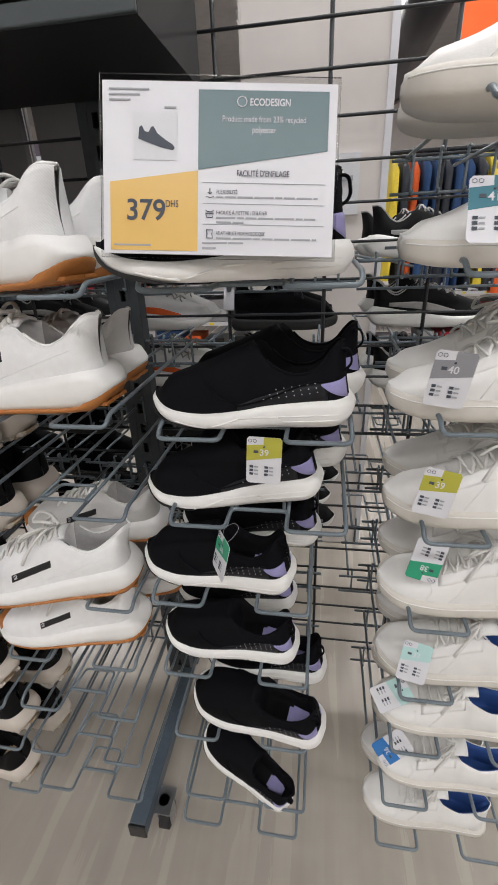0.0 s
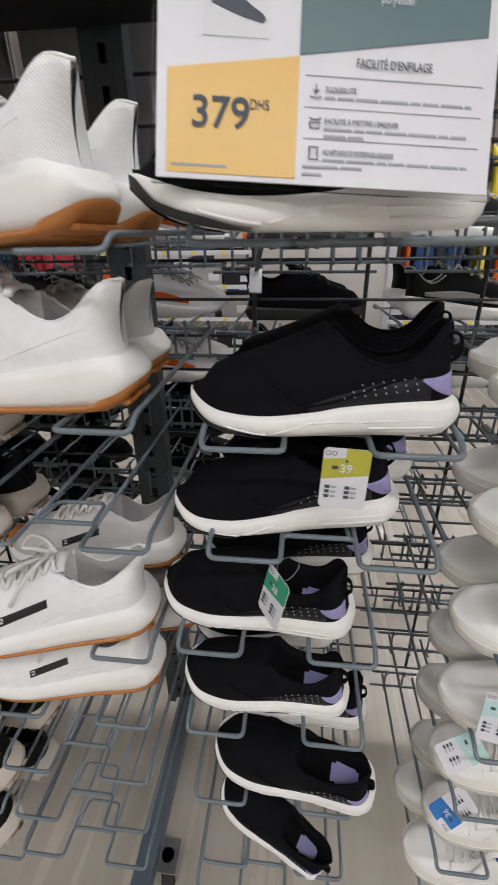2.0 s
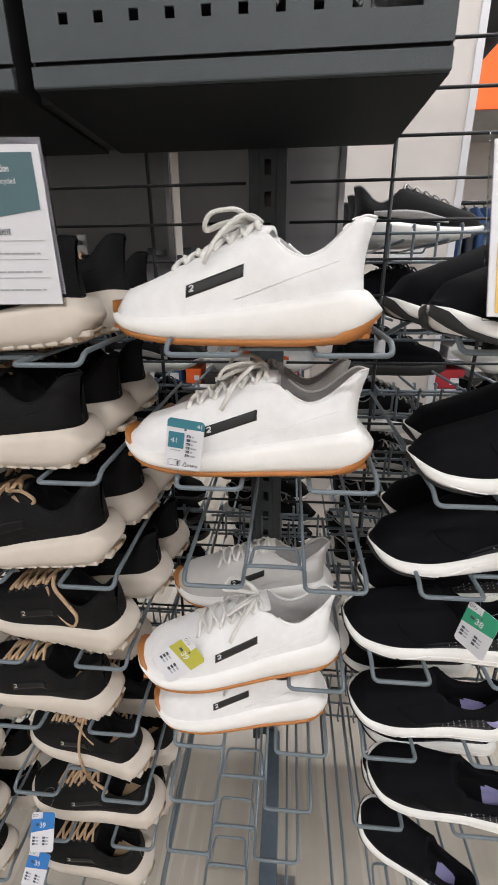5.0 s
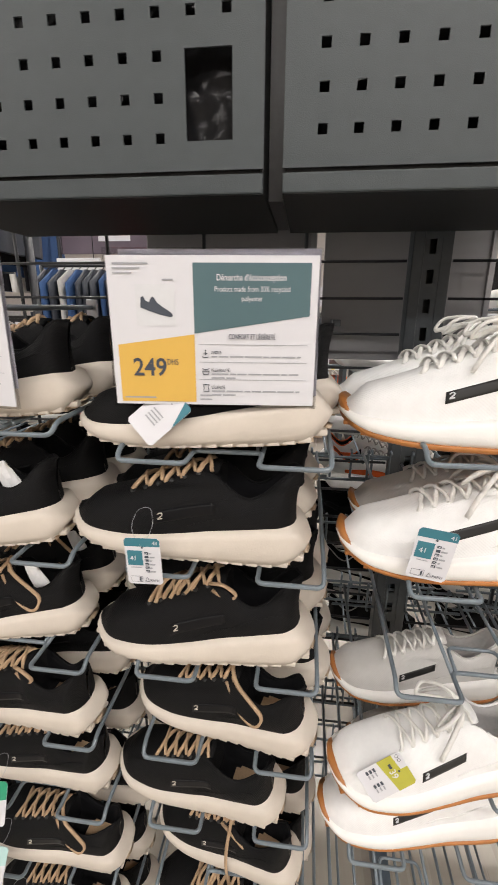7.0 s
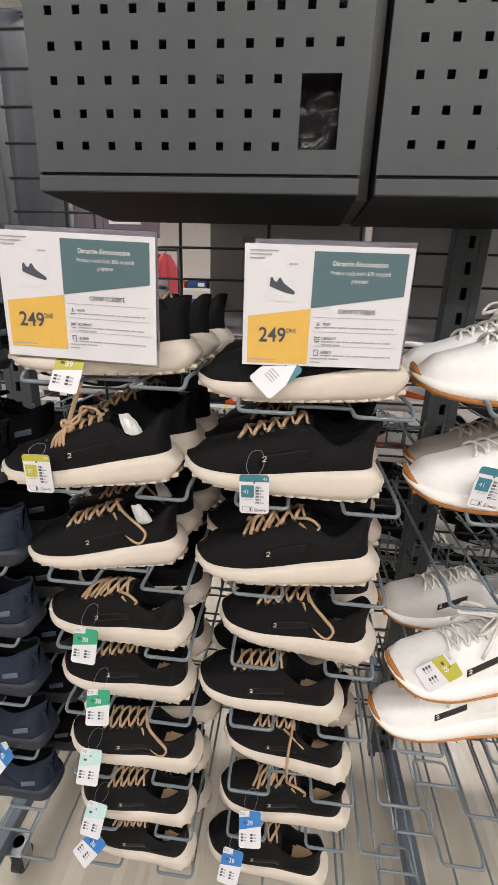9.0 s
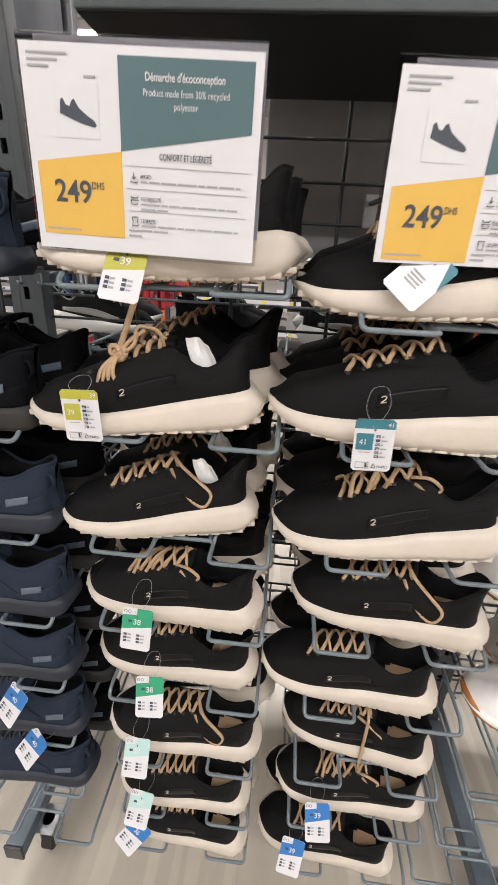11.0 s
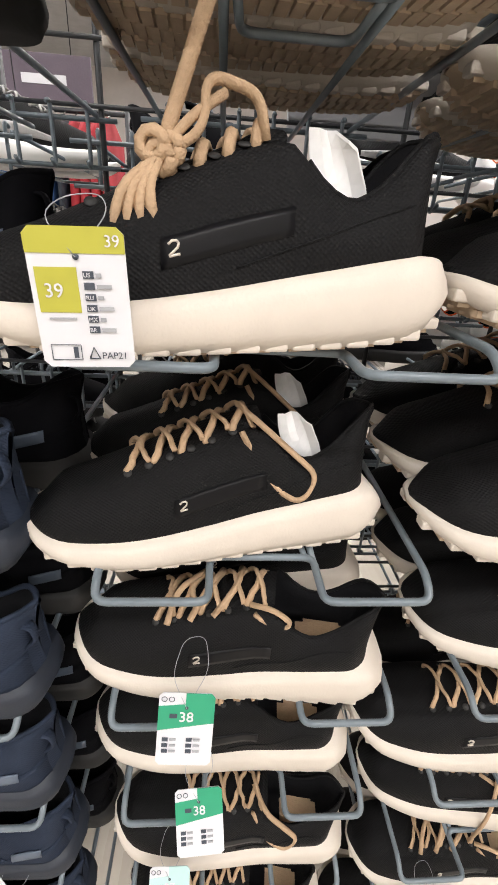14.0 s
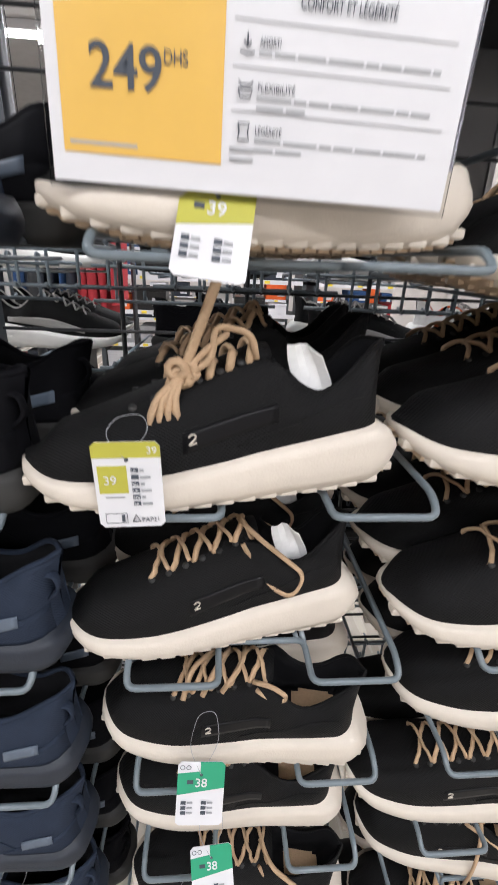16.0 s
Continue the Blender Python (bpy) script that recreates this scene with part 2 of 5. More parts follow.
def letters(text, size, material, parent, m, name="lettering", align="LEFT", bold=0.0, width=0.0):
    cu = bpy.data.curves.new(name, "FONT")
    cu.body, cu.size, cu.align_x, cu.offset, cu.extrude = text, size, align, bold, 0.0001
    ob = bpy.data.objects.new(name, cu)
    me = bpy.data.meshes.new_from_object(ob)
    bpy.data.objects.remove(ob)
    bpy.data.curves.remove(cu)
    me.materials.clear()
    me.materials.append(material)
    o = new(name, me)
    o.parent = parent
    if width:
        xs = [v.co.x for v in me.vertices]
        m = m @ Matrix.Diagonal((width / (max(xs) - min(xs)), 1, 1, 1))
    o.matrix_basis = m
    return o


def plate(bm, pts, y, depth=0.0004):
    """A thin plate with the outline pts (x, z), its face at y towards the viewer."""
    f = [bm.verts.new((x, y, z)) for x, z in pts]
    b = [bm.verts.new((x, y + depth, z)) for x, z in pts]
    bm.faces.new(f)
    bm.faces.new(b[::-1])
    n = len(f)
    for i in range(n):
        bm.faces.new((f[i], b[i], b[(i + 1) % n], f[(i + 1) % n]))
    return bm


# ---- the shop hall ----
def hall():
    X0, X1, Y0, Y1 = -9.0, 9.0, -7.0, 11.0
    solid("floor", boxed(X0, Y0, -0.1, X1, Y1, 0.0), M_FLOOR, "beige polished vinyl shop floor", "floor", kind="structure")
    solid("ceiling", boxed(X0, Y0, CEILING, X1, Y1, CEILING + 0.1), M_CEIL, "pale shop ceiling deck", "ceiling", kind="structure")
    solid("wall_north", boxed(X0, Y1, 0, X1, Y1 + 0.2, CEILING), M_WALL, "plain warm grey shop wall", "wall", kind="structure")
    solid("wall_south", boxed(X0, Y0 - 0.2, 0, X1, Y0, CEILING), M_WALL, "plain warm grey shop wall", "wall", kind="structure")
    solid("wall_west", boxed(X0 - 0.2, Y0, 0, X0, Y1, CEILING), M_WALL, "plain warm grey shop wall", "wall", kind="structure")
    solid("wall_east", boxed(X1, Y0, 0, X1 + 0.2, Y1, CEILING), M_WALL, "plain warm grey shop wall", "wall", kind="structure")
    for y in LAMP_ROWS:
        for x in LAMP_COLS:
            t = thing("ceiling_light", "long white linear ceiling light", "ceiling light", "ceiling lights")
            t.location = (x, y, CEILING - 0.1)
            part("housing", boxed(-1.55, -0.09, 0.0, 1.55, 0.09, 0.1, 0.01), M_WHITE, t, "", False)
            part("diffuser", boxed(-1.5, -0.07, -0.03, 1.5, 0.07, -0.002), M_LED, t, "", False)


hall()

# ---- the shoe rack ----
GRID_Y = 0.91


def grid_panel(x0, x1, z0, z1):
    t = thing("grid_panel", "dark grey wire grid back of the rack", "grid panel", "grid panels of the rack")
    z = z0
    while z <= z1:
        part("wire", tube(bmesh.new(), [(x0, GRID_Y - 0.004, z), (x1, GRID_Y - 0.004, z)], 0.0028), M_GRID, t)
        z += 0.0645
    x = x0 + 0.18
    while x < x1:
        part("wire", tube(bmesh.new(), [(x, GRID_Y + 0.002, z0), (x, GRID_Y + 0.002, z1)], 0.0038), M_GRID, t)
        x += 0.193
    return t


def post(x):
    t = thing("rack_post", "dark grey slotted steel rack upright", "rack post", "uprights of the rack")
    t.location = (x, GRID_Y, 0)
    h = 2.4
    part("side_flange", boxed(-0.034, -0.018, 0.08, -0.014, 0.018, h, 0.002), M_POST, t, "", False)
    part("side_flange", boxed(0.014, -0.018, 0.08, 0.034, 0.018, h, 0.002), M_POST, t, "", False)
    part("back_plate", boxed(-0.014, 0.012, 0.08, 0.014, 0.016, h), M_DARK, t, "", False)
    bm = bmesh.new()
    z = 0.1
    while z < h - 0.05:
        box(bm, -0.0142, -0.017, z, 0.0142, -0.012, z + 0.026)
        box(bm, -0.0142, -0.017, z + 0.026, -0.006, -0.012, z + 0.05)
        box(bm, 0.006, -0.017, z + 0.026, 0.0142, -0.012, z + 0.05)
        z += 0.05
    tagged(part("slotted_face", bm, M_POST, t, "", False), kind="stuff")
    return t


def leg(t, side):
    """A foot of the upright: a square tube on a swivel caster."""
    y = 0.36 * side
    beam = part("foot", boxed(0.005, min(0.02 * side, 0.43 * side), 0.085, 0.045, max(0.02 * side, 0.43 * side), 0.125, 0.003), M_LEG, t, "blue-grey square steel tube foot", False)
    part("end_cap", boxed(0.004, min(0.43 * side, 0.437 * side), 0.084, 0.046, max(0.43 * side, 0.437 * side), 0.126, 0.002), M_DARK, beam, "", False)
    part("swivel", tube(bmesh.new(), [(0.062, y, 0.064), (0.062, y, 0.092)], 0.014, 10), M_STEEL, beam, "zinc swivel")
    part("caster_plate", boxed(0.03, y - 0.03, 0.088, 0.085, y + 0.03, 0.092), M_STEEL, beam, "zinc fixing plate", False)
    for s in (-1, 1):
        bm = boxed(0.062 + s * 0.017 - 0.0015, y - 0.018, 0.022, 0.062 + s * 0.017 + 0.0015, y + 0.016, 0.072, 0.001)
        part("fork", bm, M_STEEL, beam, "zinc fork plate", False)
    wheel = tube(bmesh.new(), [(0.05, y, 0.029), (0.0515, y, 0.029), (0.0725, y, 0.029), (0.074, y, 0.029)], 0.029, 20)
    part("wheel", wheel, M_RUBBER, beam, "black rubber wheel")
    part("axle", tube(bmesh.new(), [(0.041, y, 0.029), (0.083, y, 0.029)], 0.004, 8), M_STEEL, beam)


for x in (-1.43, -0.41, 0.61):
    upright = post(x)
    leg(upright, -1)
    leg(upright, 1)
for x0, x1 in ((-2.45, -1.47), (-1.39, -0.45), (-0.37, 0.57), (0.65, 1.6)):
    grid_panel(x0, x1, 0.29, 2.35)


def drawer(x0, x1, dx=0.0, dz=0.0):
    """Overhead metal stock bin with a perforated front."""
    t = thing("stock_bin", "grey perforated sheet metal overhead bin", "storage bin", "overhead bins")
    t.location = (x0, 0.59, 1.557)
    w, d, h = x1 - x0, 0.27, 0.42
    part("lip", boxed(0, -0.004, 0, w, 0.004, 0.021, 0.002), M_DRAWER, t, "", False)
    part("underside", boxed(0.0, 0.004, 0.0, w, d, 0.006), M_DRAWER_SHADE, t, "", False)
    part("groove", boxed(0.004, 0.006, 0.006, w - 0.004, 0.012, 0.032), M_DARK, t, "", False)
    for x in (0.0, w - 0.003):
        part("side_panel", boxed(x, 0.004, 0.006, x + 0.003, d, h), M_DRAWER_SHADE, t, "", False)
    part("back_panel", boxed(0.003, d - 0.004, 0.006, w - 0.003, d, h), M_DRAWER_SHADE, t, "", False)
    part("top_panel", boxed(0.003, 0.004, h - 0.004, w - 0.003, d - 0.004, h), M_DRAWER_SHADE, t, "", False)
    # perforated front: a net of strips that leaves square holes and one tall window
    px, pz, s = 0.0389, 0.0386, 0.0104
    n = int((w - 0.03) / px)
    hx = [0.030 + dx + i * px for i in range(n)]
    hx = [x for x in hx if x + s < w - 0.028]
    hz = [0.054 + dz + j * pz for j in range(10) if 0.054 + dz + j * pz + s < h - 0.015]
    xs = sorted({0.0, w, *[v for x in hx for v in (x, x + s)], w - 0.0875, w - 0.035})
    zs = sorted({0.026, h, *[v for z in hz for v in (z, z + s)], 0.0556, 0.142})
    bm = bmesh.new()
    vs = {(i, j): bm.verts.new((x, 0.0, z)) for i, x in enumerate(xs) for j, z in enumerate(zs)}
    for i in range(len(xs) - 1):
        for j in range(len(zs) - 1):
            cx, cz = (xs[i] + xs[i + 1]) / 2, (zs[j] + zs[j + 1]) / 2
            window = w - 0.0875 < cx < w - 0.035 and 0.0556 < cz < 0.142
            hole = any(x < cx < x + s for x in hx) and any(z < cz < z + s for z in hz) and cx < w - 0.095
            hole = hole or (any(x < cx < x + s for x in hx) and any(z < cz < z + s for z in hz) and cz > 0.15)
            if not (window or hole):
                bm.faces.new((vs[i, j], vs[i + 1, j], vs[i + 1, j + 1], vs[i, j + 1]))
    bmesh.ops.delete(bm, geom=[v for v in bm.verts if not v.link_faces], context="VERTS")
    r = bmesh.ops.extrude_face_region(bm, geom=bm.faces[:])
    for v in r["geom"]:
        if isinstance(v, bmesh.types.BMVert):
            v.co.y += 0.0022
    bmesh.ops.recalc_face_normals(bm, faces=bm.faces[:])
    part("perforated_front", bm, M_DRAWER, t, "", False)
    # wrapped stock behind the front
    bm = bmesh.new()
    rnd = random.Random(int(x0 * 1000))
    net = [[(0.008 + (w - 0.016) * i / 40, 0.02 + rnd.uniform(0, 0.012), 0.034 + (h - 0.06) * j / 34) for i in range(41)] for j in range(35)]
    sheet(bm, net)
    part("wrapped_stock", bm, M_FOIL, t, "crumpled dark plastic film")
    return t


drawer(-1.146, -0.681)
drawer(-0.659, -0.205, 0.007, 0.003)
# added strip, no part of the rack: stands for the dark in the slit
solid("gap_shade", boxed(-0.679, 0.64, 1.56, -0.661, 0.85, 1.97), M_DARK, "added black strip that keeps the gap between two bins dark", "metal strip")


# ---- shoes ----
def smoothstep(a, b, x):
    t = min(1.0, max(0.0, (x - a) / (b - a)))
    return t * t * (3 - 2 * t)


def along(keys):
    """A smooth function through (u, value) pairs."""
    us, vs = [k[0] for k in keys], [k[1] for k in keys]
    n = len(us)
    ms = [0.0] * n
    for i in range(1, n - 1):
        ms[i] = (vs[i + 1] - vs[i - 1]) / (us[i + 1] - us[i - 1])
    ms[0], ms[-1] = (vs[1] - vs[0]) / (us[1] - us[0]), (vs[-1] - vs[-2]) / (us[-1] - us[-2])

    def f(u):
        u = min(us[-1], max(us[0], u))
        i = max(0, min(n - 2, sum(1 for q in us[1:-1] if q <= u)))
        h = us[i + 1] - us[i]
        t = (u - us[i]) / h
        return vs[i] * (1 + 2 * t) * (1 - t) ** 2 + ms[i] * h * t * (1 - t) ** 2 + vs[i + 1] * t * t * (3 - 2 * t) + ms[i + 1] * h * t * t * (t - 1)
    return f


WIDTH = along([(0.0, 0.030), (0.08, 0.040), (0.2, 0.0465), (0.32, 0.048), (0.5, 0.0425), (0.65, 0.037), (0.82, 0.035), (0.93, 0.0335), (1.0, 0.031)])


def half_width(u):
    end = 1.0
    if u < 0.16:
        end = math.sqrt(max(0.0, 1 - ((0.16 - u) / 0.16) ** 2.2))
    if u > 0.9:
        end = math.sqrt(max(0.0, 1 - ((u - 0.9) / 0.1) ** 2.4))
    return WIDTH(u) * end


NU = 44
US = [0.5 - 0.5 * math.cos(math.pi * (i / NU)) * (1 - 0.25 * (1 - abs(1 - 2 * i / NU))) for i in range(NU + 1)]
US[0], US[-1] = 0.0, 1.0
US = sorted(US)


class Last:
    """The form of one kind of shoe: toe at -x, heel at +x, ground at z = 0."""

    def __init__(self, L, top, bottom, ridge, collar, opening, flare=0.0, sole_out=0.003, full=0.75, reach=1.0):
        self.L, self.top, self.bottom, self.ridge, self.collar = L, along(top), along(bottom), along(ridge), along(collar)
        self.u0, self.flare, self.out, self.full, self.reach = opening, flare, sole_out, full, reach

    def x(self, u):
        return (u - 0.5) * self.L

    def upper(self, u, v, off=0.0):
        """v: 0 at the near side's base, 0.5 on the ridge (or the insole's middle), 1 at the far side's base."""
        W, base = half_width(u) * 0.965, self.top(u) - 0.004
        side = -1 if v < 0.5 else 1
        a = 1 - abs(v - 0.5) * 2
        ang = a * math.pi / 2
        H = self.ridge(u)
        H = base + 0.006 + (H - base - 0.006) * smoothstep(-0.01, 0.10, u)
        y1, z1 = W * math.cos(ang) ** self.full, base + (H - base) * math.sin(ang) ** 0.8
        C = self.collar(u)
        o = max(0.0, W - 0.009 - 0.004 * smoothstep(0.75, 0.9, u))
        deep = 1 - smoothstep(0.925, 0.975, u)
        floor = base + 0.006
        if a < 0.6:
            s = a / 0.6
            y2 = W + (o + 0.004 - W) * s ** 1.6 + 0.0035 * math.sin(math.pi * min(1, s * 1.05)) * min(1, W / 0.02)
            z2 = base + (C - base) * s
        elif a < 0.72:
            s = (a - 0.6) / 0.12
            y2, z2 = o + 0.004 - 0.009 * s, C + 0.003 * math.sin(math.pi * s) - 0.002 * s
            y2 = max(0.0, y2)
        else:
            s = (a - 0.72) / 0.28
            zin = floor + (C - 0.003 - floor) * (1 - deep)
            y2 = max(0.0, o - 0.005) * (1 - s ** 2.2)
            z2 = C - 0.002 + (zin - C + 0.002) * min(1, s * 2.2)
        f = smoothstep(self.u0 - 0.03, self.u0 + 0.05, u)
        y, z = y1 + (y2 - y1) * f, z1 + (z2 - z1) * f
        x = self.x(0.006 + (self.reach - 0.006) * u)
        rise = max(0.0, (z - base) / max(0.01, C - base))
        x += self.flare * smoothstep(0.8, 1.0, u) * rise ** 2.2 - 0.006 * smoothstep(0.85, 1.0, u) * math.sin(math.pi * min(1, rise)) * 0.6
        x -= 0.0 if u > 0.1 else -0.004 * (0.1 - u) * 10 * rise
        p = Vector((x, side * y, z))
        if off:
            c = Vector((self.x(0.006 + (self.reach - 0.006) * min(0.88, max(0.12, u))), 0, base + 0.02))
            p += (p - c).normalized() * off
        return p

    def near(self, u, z, off=0.0, far=False):
        """The place on the near (or far) flank at the height z."""
        lo, hi = 0.0, 0.29
        for _ in range(18):
            mid = (lo + hi) / 2
            lo, hi = (mid, hi) if self.upper(u, mid).z < z else (lo, mid)
        return self.upper(u, 1 - lo if far else lo, off)

    def band(self, bm, rows, off, far=False, n=10):
        """A raised overlay on a flank: rows of (u, low z, high z)."""
        lo, hi = along([(r[0], r[1]) for r in rows]), along([(r[0], r[2]) for r in rows])
        net = []
        for i in range(n + 1):
            u = rows[0][0] + (rows[-1][0] - rows[0][0]) * i / n
            net.append([self.near(u, lo(u) + (hi(u) - lo(u)) * j / 4, off, far) for j in range(5)])
        return self.slab(bm, net, 0.0014)

    def patch(self, bm, u0, u1, v0, v1, off, nu=10, nv=6, skew=0.0):
        """A raised overlay on the upper: skew shifts u with v."""
        net = []
        for i in range(nu + 1):
            net.append([self.upper(min(1, u0 + (u1 - u0) * i / nu + skew * j / nv), v0 + (v1 - v0) * j / nv, off) for j in range(nv + 1)])
        return self.slab(bm, net)

    def slab(self, bm, net, drop=0.0025):
        vs = sheet(bm, net)
        c = Vector((0, 0, 0.04))
        edge = [vs[0][j] for j in range(len(vs[0]))] + [vs[i][-1] for i in range(1, len(vs))] + [vs[-1][j] for j in range(len(vs[0]) - 2, -1, -1)] + [vs[i][0] for i in range(len(vs) - 2, 0, -1)]
        low = [bm.verts.new(v.co + (Vector((v.co.x * 0.8, 0, c.z)) - v.co).normalized() * drop) for v in edge]
        for i in range(len(edge)):
            k = (i + 1) % len(edge)
            bm.faces.new((edge[i], edge[k], low[k], low[i]))
        bmesh.ops.recalc_face_normals(bm, faces=bm.faces[:])
        return bm

    def sole(self, bm, z_from, z_to, out, blunt=0.10, bulge=0.003, steps=4):
        """A slab between two heights (functions of u) that follows the foot's outline."""
        rings = []
        for u in US:
            w = half_width(u) + out * (1 if 0.01 < u < 0.99 else 0.0)
            lo, hi = z_from(u), z_to(u)
            e = max(0.0, (u - 1 + blunt) / blunt, (0.035 - u) / 0.035)
            k = math.sqrt(max(0.05, 1 - 0.85 * e * e))
            mid = lo + (hi - lo) * 0.55
            lo, hi = mid - (mid - lo) * k, mid + (hi - mid) * k
            row = []
            for k in range(steps + 1):
                t = k / steps
                b = bulge * math.sin(math.pi * t) * (min(1, w / 0.02))
                row.append((self.x(u) + 0.005 * math.sin(math.pi * t) * smoothstep(0.9, 1.0, u), -(w + b - 0.003 * (t == 0)), lo + (hi - lo) * t))
            for k in range(steps, -1, -1):
                x, y, z = row[k]
                row.append((x, -y, z))
            rings.append(row)
        sheet(bm, rings, closed=True)
        bmesh.ops.remove_doubles(bm, verts=bm.verts[:], dist=0.00005)
        bmesh.ops.recalc_face_normals(bm, faces=bm.faces[:])
        return bm


NV = 40


def upper_parts(last, root, outer, lining, insole=None):
    """The outer shell, and the lining inside the opening."""
    grid = [[last.upper(u, j / NV) for j in range(NV + 1)] for u in US]

    def inside(i, j):
        a = 1 - abs((j + 0.5) / NV - 0.5) * 2
        if a <= 0.66 or (US[i] + US[i + 1]) / 2 <= last.u0 + 0.015:
            return 0
        return 2 if (((US[i] + US[i + 1]) / 2 - 0.845) / 0.085) ** 2 + ((1 - a) / 0.17) ** 2 < 1 else 1
    for name, want, m in (("upper", 0, outer), ("lining", 1, lining), ("insole", 2, insole or lining)):
        bm = bmesh.new()
        vs = [[bm.verts.new(p) for p in row] for row in grid]
        for i in range(NU):
            for j in range(NV):
                if inside(i, j) == want:
                    bm.faces.new((vs[i][j], vs[i + 1][j], vs[i + 1][j + 1], vs[i][j + 1]))
        bmesh.ops.delete(bm, geom=[v for v in bm.verts if not v.link_faces], context="VERTS")
        bmesh.ops.remove_doubles(bm, verts=bm.verts[:], dist=0.00005)
        part(name, bm, m, root)


def lace_rows(last, root, material, u0, u1, rows, r=0.0021, spread=0.13, tail="bow", seed=1):
    """Criss-crossed laces over the tongue, and how their ends lie."""
    rnd = random.Random(seed)
    bm = bmesh.new()
    if tail == "knot":
        for i in range(rows):
            u = u0 + 0.09 + 0.053 * i
            for s in (-1, 1):
                pts = [last.upper(u, 0.5 + s * 0.145, -0.002), last.upper(u + 0.004, 0.5 + s * 0.115, 0.0045), last.upper(u + 0.012, 0.5 + s * 0.07, 0.006), last.upper(u + 0.022, 0.5 + s * 0.02, 0.001)]
                tube(bm, rounded(pts, 0.008, 4), r * 1.15, 6, 0.65)
        rows = 0
    for i in range(rows):
        u = u0 + (u1 - u0) * i / (rows - 1)
        step = (u1 - u0) / (rows - 1) * 0.85
        for s in (-1, 1):
            pts = []
            for k in range(9):
                t = k / 8
                v = 0.5 + s * spread * (1 - 2 * t)
                lift = 0.0015 + 0.004 * math.sin(math.pi * t) + (0.0015 if s > 0 else 0)
                pts.append(last.upper(u + step * t + rnd.uniform(-0.004, 0.004), v, lift))
            pts.insert(0, last.upper(u, 0.5 + s * (spread + 0.012), -0.002))
            tube(bm, pts, r, 6, 0.6)
    part("laces", bm, material, root)
    top = last.upper(u1 + 0.02, 0.5, 0.008)
    if tail == "bow":
        bm = bmesh.new()
        for s in (-1, 1):
            loop = [top + Vector((0.004 * s, s * 0.004, 0)), top + Vector((-0.012, s * 0.020, 0.010)), top + Vector((-0.036, s * 0.034, 0.006)), top + Vector((-0.046, s * 0.026, -0.010)), top + Vector((-0.026, s * 0.014, -0.001)), top + Vector((0, 0, 0.002))]
            tube(bm, rounded(loop, 0.02, 5), r, 6, 0.7)
            end = [top, top + Vector((-0.008, s * 0.02, 0.006)), top + Vector((-0.028, s * 0.036, -0.014)), top + Vector((-0.04, s * 0.042, -0.038))]
            tube(bm, rounded(end, 0.02, 5), r, 6, 0.7)
        part("bow", bm, material, root)
    elif tail == "loop":
        bm = bmesh.new()
        a = last.upper(u1, 0.36, 0.003)
        b = a + Vector((0.03, -0.006, -0.022))
        tube(bm, rounded([top, a + Vector((0.02, -0.004, 0.006)), b + Vector((0.035, -0.006, -0.012)), b + Vector((0.022, -0.010, -0.034)), b + Vector((-0.004, -0.008, -0.016)), a + Vector((0.006, -0.002, 0))], 0.025, 6), r, 6, 0.7)
        part("loose_lace", bm, material, root)
    elif tail == "hang":
        bm = bmesh.new()
        a = last.upper(u1, 0.38, 0.003)
        tube(bm, rounded([top, a + Vector((0.012, -0.006, 0.004)), a + Vector((0.010, -0.024, -0.03)), a + Vector((0.008, -0.030, -0.07)), a + Vector((0.006, -0.026, -0.135))], 0.02, 6), r, 6, 0.7)
        b = last.upper(u1 - 0.03, 0.36, 0.003)
        tube(bm, rounded([b, b + Vector((0.02, -0.006, -0.004)), b + Vector((0.044, -0.010, -0.018)), b + Vector((0.05, -0.006, -0.03))], 0.012, 4), r, 6, 0.7)
        part("hanging_lace", bm, material, root, "tan lace end hanging down")
    elif tail == "cross":
        bm = bmesh.new()
        for q in range(3):
            a, b = last.upper(u0 + 0.04 + 0.07 * q, 0.34, 0.005), last.upper(u0 + 0.13 + 0.06 * q, 0.60, 0.006)
            tube(bm, rounded([a, (a + b) / 2 + Vector((0.008 * (q - 1), -0.004, 0.012)), b], 0.02, 5), r, 6, 0.7)
        a = last.upper(u1 + 0.01, 0.37, 0.004)
        tube(bm, rounded([a, a + Vector((0.02, -0.006, 0.004)), a + Vector((0.036, -0.006, -0.010)), a + Vector((0.024, -0.008, -0.018)), a + Vector((0.004, -0.004, -0.006))], 0.012, 5), r, 6, 0.7)
        part("loose_lace", bm, material, root)
    elif tail == "knot":
        bm = bmesh.new()
        k = last.upper(u0 + 0.125, 0.385, 0.008)
        for dx, dz in ((0.0, 0.0), (0.004, 0.004), (-0.003, 0.005)):
            tube(bm, [k + Vector((dx + 0.006 * math.cos(q), -0.004 + 0.006 * math.sin(q * 0.5), dz + 0.006 * math.sin(q))) for q in [i * 0.7 for i in range(10)]], r * 1.2, 6, 0.8)
        for q in range(4):
            tube(bm, rounded([k, k + Vector((-0.006 - 0.004 * q, -0.008, -0.012)), k + Vector((-0.004 - 0.007 * q, -0.012, -0.030 - 0.002 * q))], 0.01), r * 1.2, 6, 0.7)
        tube(bm, rounded([k, k + Vector((0.012, -0.002, 0.03)), k + Vector((0.03, 0.0, 0.075))], 0.03, 6), r * 1.2, 6, 0.7)
        e = last.upper(u1 + 0.04, 0.36, 0.0)
